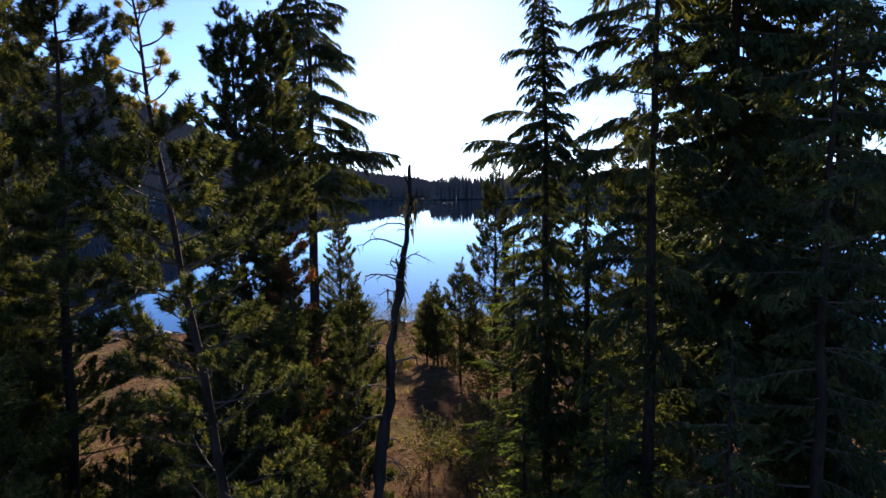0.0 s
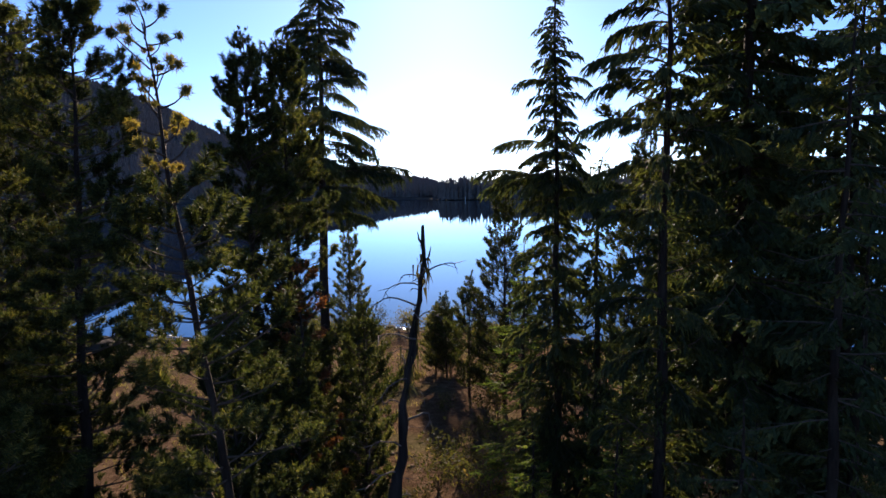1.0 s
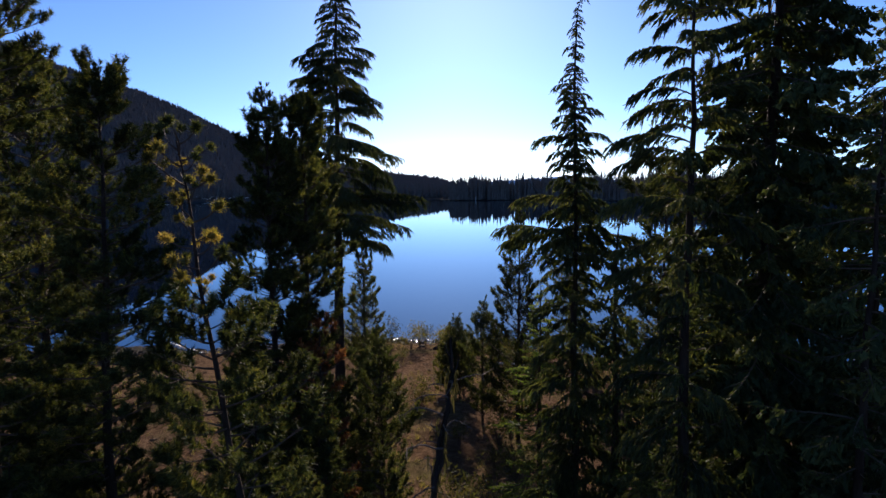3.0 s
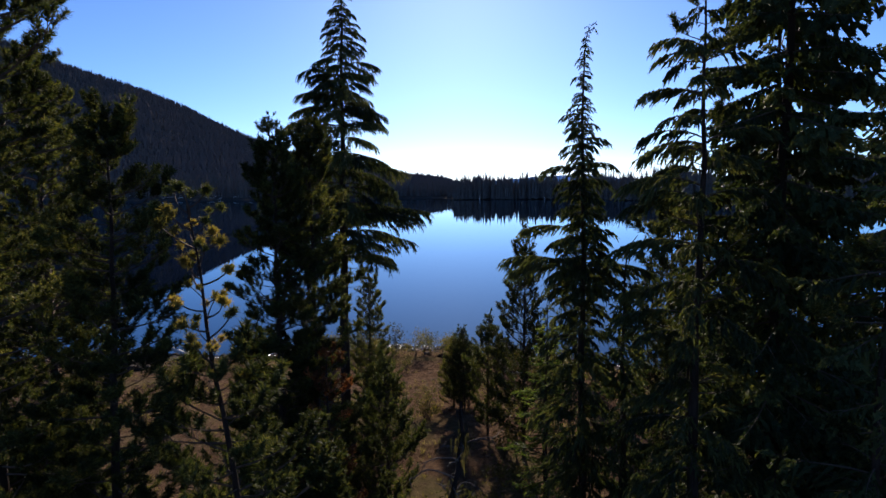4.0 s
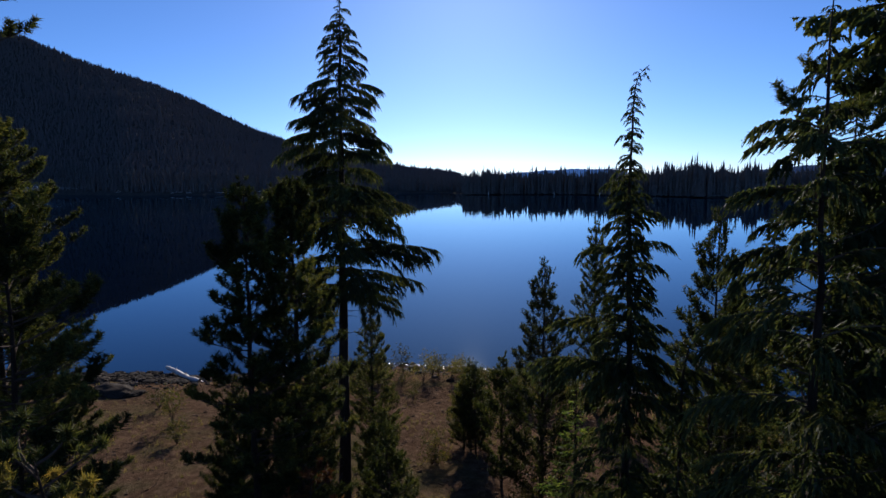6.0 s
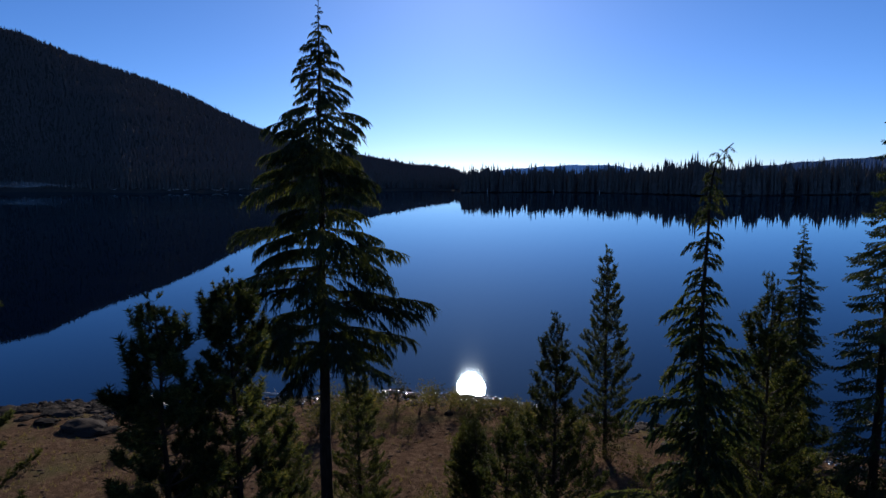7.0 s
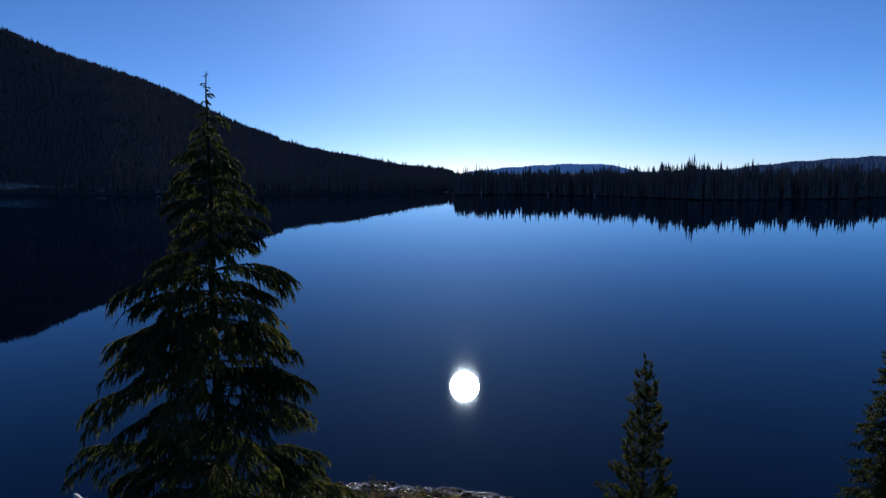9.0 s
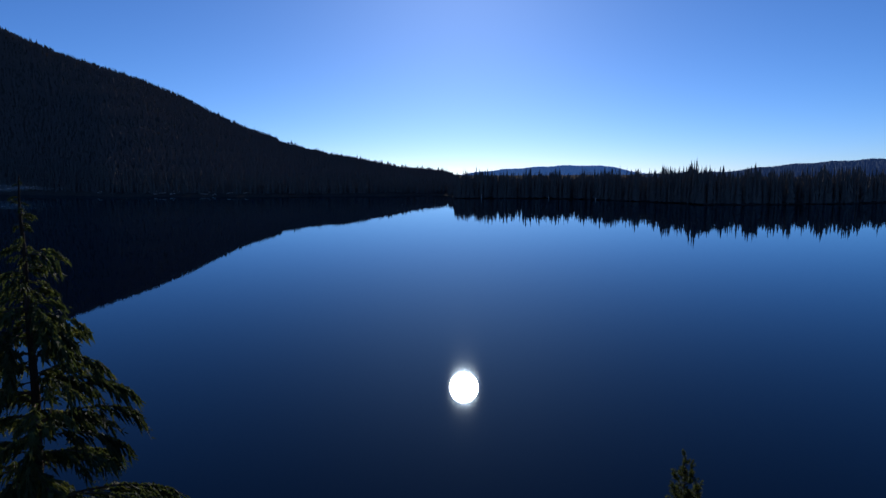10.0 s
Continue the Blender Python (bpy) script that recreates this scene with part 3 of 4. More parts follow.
def tree(name, label, x, y, top, species, profile, seed, r0=None, step=0.3, per=4, clear=0.0, lean=(0, 0), tip=(), up=0.0, gap=0.12,
         bark=None, mix=None, bare_below=0, crook=0.012, whorl=0.5, sag=0.0, dense=1.0, vary=(0.72, 1.15), arms=(), arm_kind="", category="tree", group=""):
    """profile: pairs of metres below the top and the crown's radius there. clear: height above the ground at which the crown starts.
    arms: single boughs as metres below the top, heading, length and tilt."""
    rng = random.Random(seed)
    z0 = float(ground_h(x, y)) - 0.15
    h = top - z0 - (0.35 if "pine" in species else 0.0)
    root = new(name)
    root.location = (x, y, z0)
    root.empty_display_size = 0.3
    tagged(root, label, category, group)
    pts = [(0, 0, 0)]
    for i in range(1, 9):
        u = i / 8
        pts.append((lean[0] * u, lean[1] * u, h * u))
    pts = pts[:-1] + ([(lean[0] + a, lean[1] + c, h + d) for a, c, d in tip] or [pts[-1]])
    r0 = r0 or 0.011 * h + 0.02
    mesh, path = trunk_mesh(pts, r0, 0.006, seed, bark or BARK, crook)
    part("trunk", mesh, root)
    dist = np.array([p[0] for p in profile], float)
    rad = np.array([p[1] for p in profile], float)
    d = profile[0][0] + 0.05
    az = rng.uniform(0, 360)
    end = h - clear
    while d < end:
        level = float(np.interp(d, dist, rad)) * rng.uniform(*vary)
        z = h - d
        px = float(np.interp(z, path[:, 2], path[:, 0]))
        py = float(np.interp(z, path[:, 2], path[:, 1]))
        n = per if level > 0.3 else max(3, per - 1)
        for k in range(n):
            if rng.random() < gap:
                continue
            l = level * rng.uniform(0.6, 1.2)
            a = az + 360 * k / n + rng.uniform(-18, 18)
            kind = species
            if mix and rng.random() < mix[1]:
                kind = mix[0]
            me, sc = bough(kind, l, rng)
            tilt = up * (1 - min(1, d / max(1.0, 0.6 * end))) + rng.uniform(-6, 8) - sag * min(1.0, d / 1.5) * rng.uniform(0.3, 1.4)
            m = Matrix.Translation((px, py, z + rng.uniform(-whorl, whorl) * step)) @ pose(0, 0, 0, 0, -tilt, a) @ Matrix.Diagonal((sc, sc * rng.uniform(0.85, 1.15), sc, 1))
            part("bare_branch" if kind == "bare" else "bough", me, root, m)
        az += 137.5 * 0.37
        d += step * (0.55 + 0.45 * min(1.0, level / 0.8)) * rng.uniform(0.8, 1.2) * (dense if d < 5 else 1.0)
    for d, a, l, tilt in arms:
        z = h - d
        me, sc = bough(arm_kind or species, l, rng)
        px, py = (float(np.interp(z, path[:, 2], path[:, i])) for i in (0, 1))
        part("bough", me, root, Matrix.Translation((px, py, z)) @ pose(0, 0, 0, 0, -tilt, a) @ Matrix.Scale(sc, 4))
    for k in range(bare_below):
        z = rng.uniform(0.25, 1.0) * max(clear, 0.5)
        me, sc = bough("bare", rng.uniform(0.4, 1.3), rng)
        px = float(np.interp(z, path[:, 2], path[:, 0]))
        part("bare_branch", me, root, Matrix.Translation((px, 0, z)) @ pose(0, 0, 0, 0, rng.uniform(-5, 20), rng.uniform(0, 360)) @ Matrix.Scale(sc, 4))
    return root


# ---- young pines ----
def young_pine_meshes(h, reach, widest, seed, species="crown_pine"):
    """Stem and one full crown of a young pine."""
    rr = random.Random(seed)
    stem, crown = Build(), Build()
    u = np.linspace(0, 1, 9)
    stem.tube(np.stack([0.04 * np.sin(3 * u + seed), 0.04 * np.cos(2 * u), h * u], -1), 0.006 + 0.011 * h * (1 - u), 7, 0)
    z, turn = 0.08 * h, 0.0
    while z < h * 0.985:
        r = min(widest, reach * (h - z) + 0.1) * rr.uniform(0.75, 1.15)
        n = 9 if r > 0.8 else 8 if r > 0.4 else 6
        for k in range(n):
            if rr.random() < 0.12:
                continue
            me, sc = bough(species, r * rr.uniform(0.6, 1.15), rr)
            m = Matrix.Translation((0, 0, z + rr.uniform(-0.1, 0.1))) @ pose(0, 0, 0, 0, -rr.uniform(2, 26), turn + 360 * k / n + rr.uniform(-14, 14)) @ Matrix.Scale(sc, 4)
            co = np.empty(len(me.vertices) * 3)
            me.vertices.foreach_get("co", co)
            v = co.reshape(-1, 3) @ np.array(m.to_3x3()).T + np.array(m.translation)
            crown.v.append(v)
            crown.f.extend([[i + crown.n for i in q.vertices] for q in me.polygons])
            ids = np.empty(len(me.polygons), dtype=np.int32)
            me.polygons.foreach_get("material_index", ids)
            crown.m.extend(ids.tolist())
            crown.n += len(v)
        turn += 50
        z += (0.17 + 0.16 * min(1.0, r)) * rr.uniform(0.85, 1.15)
    me, sc = bough(species, 0.55, rr)
    m = Matrix.Translation((0, 0, h - 0.4)) @ pose(0, 0, 0, 0, -88, 0)
    co = np.empty(len(me.vertices) * 3)
    me.vertices.foreach_get("co", co)
    crown.v.append(co.reshape(-1, 3) @ np.array(m.to_3x3()).T * np.array([0.45, 0.45, 1.0]) + np.array(m.translation))
    crown.f.extend([[i + crown.n for i in q.vertices] for q in me.polygons])
    crown.m.extend([q.material_index for q in me.polygons])
    crown.n += len(me.vertices)
    return h, stem.mesh("trunk", [BARK]), crown.mesh("crown", [TWIG, NEEDLE_PINE])


CROWNS = {}


def young_pine(x, y, top, label, form, seed, group="young pines"):
    """form: slender, conical or bushy."""
    z = float(ground_h(x, y)) - 0.08
    key = form, seed % 2
    if key not in CROWNS:
        h, reach, widest = {"slender": (9.5, 0.26, 1.5), "conical": (7.5, 0.32, 1.6), "bushy": (4.8, 0.38, 1.35)}[form]
        CROWNS[key] = young_pine_meshes(h, reach, widest, 700 + 7 * len(form) + seed % 2)
    h, stem, crown = CROWNS[key]
    k = (top - z) / h
    root = new("pine")
    root.matrix_world = pose(x, y, z, 0, 0, 83 * seed) @ Matrix.Diagonal((k ** 0.7, k ** 0.7, k, 1))
    tagged(root, label, "tree", group)
    part("trunk", stem, root)
    part("crown", crown, root)


# ---- trees ----
FIR_WIDE = [(0.1, 0.15), (1.0, 0.6), (3.0, 1.35), (6, 1.9), (14, 2.5)]
PINE = [(0.02, 0.2), (0.6, 0.48), (1.5, 0.85), (2.5, 1.15), (4.5, 1.6), (12, 2.1)]
CLUMPED = [(0.02, 0.1), (0.4, 0.24), (1.2, 0.46), (2.0, 0.62), (2.8, 0.85), (4.0, 1.1), (10, 1.5)]
YOUNG_PINE = [(0.02, 0.15), (0.8, 0.42), (2.0, 0.8), (3.5, 1.1), (6, 1.4), (10, 1.55)]
SLIM = [(0.1, 0.1), (1.0, 0.4), (3, 0.95), (6, 1.5), (12, 1.8)]
BANK, YOUNG, STAND = "pines on the bank", "young pines", "shaded firs"
tree("hemlock", "tall dark mountain hemlock with drooping boughs on the bank", -4.05, 25.2, 21.8, "hemlock",
     [(0.0, 0.06), (0.5, 0.2), (1.0, 0.4), (2.0, 0.85), (3.5, 1.45), (5, 1.95), (6.5, 2.5), (7.5, 2.75), (9, 3.1), (10, 3.0), (11.3, 2.6)], 1, r0=0.25, step=0.56, per=8, whorl=0.3, sag=4, up=14, dense=0.5, clear=8.3, lean=(0.3, 0),
     tip=((0.0, 0, -0.25), (0.06, 0, 0.12)), bare_below=30, gap=0.1, vary=(0.7, 1.15),
     arms=((3.4, 185, 1.9, -4), (5.3, 190, 2.6, -4), (5.0, 10, 1.8, -6), (6.8, 172, 3.3, 0), (7.3, -8, 2.9, -4), (8.4, 188, 3.4, 0), (9.2, 4, 3.8, 3), (9.3, -14, 3.5, 0), (10.1, 12, 3.2, -4), (10.4, 178, 3.0, -5)))
tree("spire_fir", "narrow dark fir with a bent bare leader", 2.75, 13.0, 16.6, "hemlock",
     [(-0.42, 0.1), (0.1, 0.12), (0.7, 0.2), (1.2, 0.25), (1.9, 0.38), (2.8, 0.5), (3.85, 0.7), (5.0, 0.9), (9, 1.0), (14, 1.1)], 2, r0=0.12, step=0.38, per=9, sag=-15, dense=0.46, gap=0.06, whorl=0.3, clear=3.0, lean=(-0.12, 0), arm_kind="hemlock",
     tip=((0.0, 0, -0.35), (0.05, 0, 0.1), (0.12, 0, 0.3), (0.26, 0, 0.42)), vary=(0.62, 1.15),
     arms=((1.45, 185, 0.5, 8), (1.95, 5, 0.62, 10), (2.1, 190, 0.55, 8), (2.5, 4, 0.8, 14), (2.6, 182, 0.95, 16), (3.9, 176, 1.35, 18), (4.65, 186, 1.9, 17), (4.7, -6, 1.5, 14), (4.75, 168, 1.65, 15)))
tree("crooked_fir", "small dark fir with a hooked top beside the taller firs", 3.45, 12.6, 12.4, "fir", [(-0.1, 0.12), (1.0, 0.35), (3, 0.7), (8, 1.1)], 3, step=0.28, per=6, sag=20, clear=0.5,
     tip=((0.0, 0, -0.3), (0.05, 0, 0.1), (0.2, 0, 0.3)))
tree("dark_fir", "tall shaded fir with long level boughs", 3.45, 9.3, 17.0, "hemlock", [(0.1, 0.15), (0.8, 0.35), (1.3, 0.75), (2.5, 0.78), (3.4, 0.9), (4.2, 1.0), (6, 1.0), (14, 1.2)], 4, r0=0.13, step=0.44, per=7, mix=("fine_pine", 0.2), sag=-16, whorl=0.3, clear=4.0, vary=(0.75, 1.2), group=STAND,
     arms=((3.3, 190, 1.35, 14), (3.6, 170, 1.2, 12), (4.2, 182, 1.4, 12), (4.9, 174, 1.2, 12), (1.3, 180, 0.85, 18), (2.0, 172, 0.95, 18), (2.6, 186, 1.0, 16)))
tree("dark_fir", "dense shaded fir in the thick of the stand", 5.2, 10.2, 20.6, "thick_fir", [(0.1, 0.3), (1.5, 0.95), (3.0, 1.25), (4.2, 1.4), (7, 1.5), (14, 1.8)], 6, r0=0.2, step=0.34, per=8, sag=12, gap=0.06, clear=5.0, group=STAND)
tree("dark_fir", "dense shaded fir at the edge of the stand", 6.95, 10.0, 15.6, "fir", [(0.1, 0.3), (1.0, 0.8), (3, 1.3), (6, 1.6), (12, 1.8)], 7, r0=0.17, step=0.36, per=7, sag=14, clear=4.0, group=STAND)
tree("dark_fir", "dense shaded fir behind its neighbours", 7.2, 12.2, 15.3, "far_fir", FIR_WIDE, 31, r0=0.17, step=0.4, per=6, sag=14, clear=4.5, group=STAND)
tree("dark_fir", "shaded fir with a broad tufted top at the stand's edge", 4.85, 7.35, 14.1, "fir", [(0.05, 0.3), (0.6, 0.55), (1.5, 0.8), (3, 1.1), (10, 1.3)], 94, r0=0.12, step=0.44, per=5, mix=("fine_pine", 0.3), sag=6, clear=3.5, group=STAND)
for x, y, top, seed in ((8.5, 11.6, 18.5, 91), (5.6, 7.9, 11.6, 92), (6.0, 11.8, 18.0, 93)):
    tree("dark_fir", "dense shaded fir in the dark of the stand", x, y, top, "far_fir", SLIM, seed, r0=0.15, step=0.42, per=6, sag=14, clear=3.5, group=STAND)
tree("dark_fir", "lower shaded fir under the taller ones", 3.2, 6.5, 9.6, "fir", SLIM, 32, r0=0.1, step=0.36, per=6, clear=3.0, group=STAND)
tree("dark_fir", "lower shaded fir filling the stand", 5.1, 13.2, 10.8, "far_fir", SLIM, 33, r0=0.12, step=0.32, per=5, clear=0.2, group=STAND)
tree("pine", "dark lodgepole pine with a tufted top", -6.0, 10.1, 15.3, "fine_pine", [(0.1, 0.3), (0.7, 0.55), (1.6, 0.8), (3, 1.0), (6, 1.3), (12, 1.7)], 8, r0=0.13, step=0.36, per=8, clear=4.2, up=10, lean=(0.5, 0), group=BANK)
tall_pine = tree("pine", "tall lodgepole pine with sunlit yellow-green brushes", -7.4, 9.8, 19.0, "fine_pine", [(0.1, 0.3), (1.2, 0.8), (2.5, 1.1), (6, 1.4), (13, 1.7)], 9, r0=0.16, step=0.38, per=7, clear=5.5, up=10, group=BANK)
for z, a, tilt, l in ((12.6, -18, 6, 2.5), (11.6, 20, 0, 2.3), (13.6, -4, 2, 2.7), (13.9, 10, 4, 2.5), (13.3, -14, 4, 2.5)):
    me, sc = bough("fine_pine", l, random.Random(int(z * 10)))
    part("bough", me, tall_pine, Matrix.Translation((0, 0, z)) @ pose(0, 0, 0, 0, -tilt, a) @ Matrix.Scale(sc, 4))
sparse = tree("sparse_pine", "thin leaning pine with a sparse yellowing top", -1.7, 6.6, 13.95, "fine_pine", [(1.75, 0.4), (2.3, 0.75), (3.2, 0.95), (5, 1.1), (11, 1.15)], 10, r0=0.09, step=0.3, per=5, clear=1.0, lean=(-1.35, 0.0), up=10, group=BANK)
tree("pine", "bushy lodgepole pine growing among its neighbours", -3.85, 13.6, 15.5, "pine", CLUMPED, 117, r0=0.13, step=0.3, per=7, clear=2.2, up=22, group=BANK)
tree("pine", "bushy green lodgepole pine close to the hemlock", -3.24, 14.5, 15.65, "pine", CLUMPED, 12, r0=0.13, step=0.3, per=7, clear=2.2, up=22, group=BANK)
tree("pine", "low bushy pine in the undergrowth", -5.4, 7.2, 10.3, "far_pine", YOUNG_PINE, 34, r0=0.1, step=0.4, per=5, clear=2.5, up=10, group=BANK)
young_pine(-3.0, 26.2, 10.6, "slim lodgepole pine in front of the hemlock", "slender", 13)
young_pine(3.5, 25.2, 12.1, "upright young lodgepole pine on the path's edge", "conical", 14)
young_pine(2.21, 27.4, 7.9, "small young lodgepole pine on the bank", "bushy", 15)
young_pine(1.3, 30.8, 6.5, "small bushy young pine beside the path", "bushy", 16)
young_pine(8.7, 37.4, 12.75, "slender lodgepole pine close to the shore", "slender", 17)
young_pine(7.55, 20.2, 14.05, "full green lodgepole pine near the water", "conical", 18)
young_pine(9.3, 22.5, 11.6, "full green lodgepole pine crowding its neighbour", "conical", 35)
young_pine(13.6, 30.5, 10.6, "young pine standing before the spruce", "conical", 36)
tree("spruce", "slim pointed spruce by the water", 19.5, 38.4, 13.9, "far_fir", SLIM, 19, step=0.28, per=8, sag=15, clear=0.3)
tree("dark_fir", "broad dark fir with tiered boughs by the shore", 20.3, 33.2, 20.0, "far_fir", [(0.1, 0.15), (1.0, 0.5), (3.0, 1.1), (6, 1.7), (8, 2.2), (16, 2.6)], 20, step=0.42, per=6, sag=14, clear=0.4, group=STAND)
tree("fir", "young yellow-green fir in a patch of sun", 2.65, 16.6, 10.5, "young_fir", [(0.1, 0.1), (0.8, 0.3), (2.5, 0.75), (5, 1.15), (9, 1.4)], 21, step=0.28, per=6, clear=0.2)
tree("fir", "low yellow-green young fir in the undergrowth", 1.9, 11.6, 7.4, "young_fir", [(0.1, 0.1), (0.8, 0.3), (2.5, 0.8), (6, 1.3)], 37, step=0.28, per=6, clear=0.1)
tree("fir", "bright green fir sapling beside the path", 0.55, 7.6, 6.1, "young_fir", [(0.1, 0.12), (0.8, 0.4), (2.5, 0.9), (4, 1.1)], 38, step=0.26, per=6, clear=0.1)
young_pine(-1.9, 18.8, 8.4, "low young pine under the hemlock", "bushy", 39)
tree("pine", "low young pine in the shade of the pines", -2.6, 11.5, 9.3, "far_pine", YOUNG_PINE, 41, step=0.3, per=5, clear=0.2, up=20, group=YOUNG)
tree("pine", "broad sunlit lodgepole pine on the open bank", -11.6, 18.3, 17.4, "far_pine", [(0.1, 0.3), (1.5, 1.2), (3, 1.9), (8, 2.3), (14, 2.4)], 22, step=0.3, per=10, clear=0.6, up=10, group=BANK)

tree("pine", "low bushy green pine among the trunks", -4.5, 9.2, 7.9, "far_pine", YOUNG_PINE, 42, step=0.36, per=5, clear=1.0, up=10, group=YOUNG)
tree("pine", "low bushy green pine under the leaning pine", -3.3, 8.5, 8.2, "far_pine", YOUNG_PINE, 43, step=0.36, per=5, clear=1.0, up=10, group=YOUNG)
tree("pine", "low dark pine in the undergrowth", -6.6, 8.6, 8.4, "far_pine", PINE, 44, step=0.36, per=5, clear=0.2, up=10, group=YOUNG)
tree("pine", "small dense pine behind the dead tree", -1.6, 14.5, 7.2, "far_pine", YOUNG_PINE, 45, step=0.3, per=5, clear=0.2, up=14, group=YOUNG)
young_pine(-4.9, 21.5, 8.8, "small dense pine at the foot of the hemlock", "conical", 46)
young_pine(-7.4, 23.5, 8.2, "small dense pine beside the bare beach", "bushy", 47)

tree("dead_pine", "dying pine with rust-red needles among green ones", -2.75, 13.1, 10.6, "red_pine", YOUNG_PINE, 48, step=0.4, per=4, clear=1.0, up=15, mix=("bare", 0.35))
young_pine(-2.4, 22.8, 7.6, "bushy pine crowding the hemlock's foot", "bushy", 49)
young_pine(-5.6, 27.0, 8.6, "bushy pine behind the hemlock's trunk", "conical", 50)

for x, y, top, seed in ((0.8, 31.6, 5.8, 81), (1.2, 32.6, 6.1, 82)):
    young_pine(x, y, top, "small bushy young pine in a clump beside the path", "bushy", seed)
for x, y, top, seed in ((2.75, 9.3, 8.3, 83), (3.6, 11.4, 8.4, 84)):
    tree("fir", "yellow-green young fir between the dark trunks", x, y, top, "young_fir", [(0.1, 0.1), (0.8, 0.35), (2.5, 0.95), (6, 1.4)], seed, step=0.28, per=6, clear=2.0)
for x, y, top, seed in ((-6.2, 7.1, 10.2, 71), (-3.3, 9.9, 9.9, 73), (-7.8, 11.6, 10.4, 74), (-6.9, 10.9, 8.7, 75)):
    tree("pine", "dark bushy pine filling the space between taller ones", x, y, top, "far_pine", PINE, seed, step=0.38, per=6, clear=2.6, up=12, group=YOUNG)
for k, (x, y, top) in enumerate(((-7.2, 13.2, 5.9), (-5.4, 12.2, 6.6), (-6.3, 17.2, 6.2))):
    tree("pine", "waist-high bushy pine in the undergrowth", x, y, top, "far_pine", YOUNG_PINE, 60 + k, step=0.36, per=5, clear=0.1, up=14, group=YOUNG)

# ---- thicket ----
for k, (x, y, top) in enumerate(((-8.6, 13.0, 8.9), (-6.5, 9.5, 9.0), (-8.3, 10.6, 9.4), (-7.9, 11.6, 9.6), (-5.9, 8.2, 9.3), (-6.9, 8.0, 9.6), (-3.6, 11.9, 8.3), (-4.2, 14.6, 8.0), (-2.5, 9.1, 7.9), (-3.1, 10.3, 7.7), (-5.4, 19.0, 7.3), (-3.4, 18.6, 7.2), (4.4, 8.2, 8.6), (5.9, 9.1, 8.6))):
    young_pine(x, y, top, "low dense bushy pine in the shaded undergrowth", "conical", k, "pines in the thicket")

# ---- dead snag ----
def shreds(n, spread, seed):
    """Tatters of lichen hanging from the origin."""
    rng = np.random.default_rng(seed)
    b = Build()
    base = rng.normal(0, 1, (n, 3)) * np.array([spread, spread, spread * 2.5])
    b.blades(base, np.tile([0, 0, -1.0], (n, 1)) + rng.normal(0, 0.22, (n, 3)), rng.uniform(0.06, 0.24, n), rng.uniform(0.012, 0.03, n), rng, 0)
    return b.mesh("lichen", [MOSS])


def curled_twig(length, seed):
    """A dead twig that juts out, droops and curls up at its end."""
    rng = np.random.default_rng(seed)
    u = np.linspace(0, 1, 9)
    fall = rng.uniform(0.5, 1.3)
    pts = np.stack([length * (0.75 * np.sin(u * 2.0)), 0.1 * length * np.sin(u * 4 + seed), length * (0.12 * u - fall * u ** 2 + 0.35 * u ** 5)], -1)
    pts[1:] += rng.normal(0, 0.018 * length, (8, 3))
    b = Build()
    b.tube(pts, (0.005 + 0.011 * length) * (1 - 0.8 * u), 5, 0)
    for k in (3, 5, 6):
        w = rng.normal(size=3) * np.array([0.5, 0.9, 0.4]) + np.array([0.3, 0, -0.5])
        b.tube([pts[k], pts[k] + w * 0.12 * length, pts[k] + w * 0.22 * length], [0.005, 0.0035, 0.0015], 3, 0)
    return b.mesh("bare_branch", [DEAD])


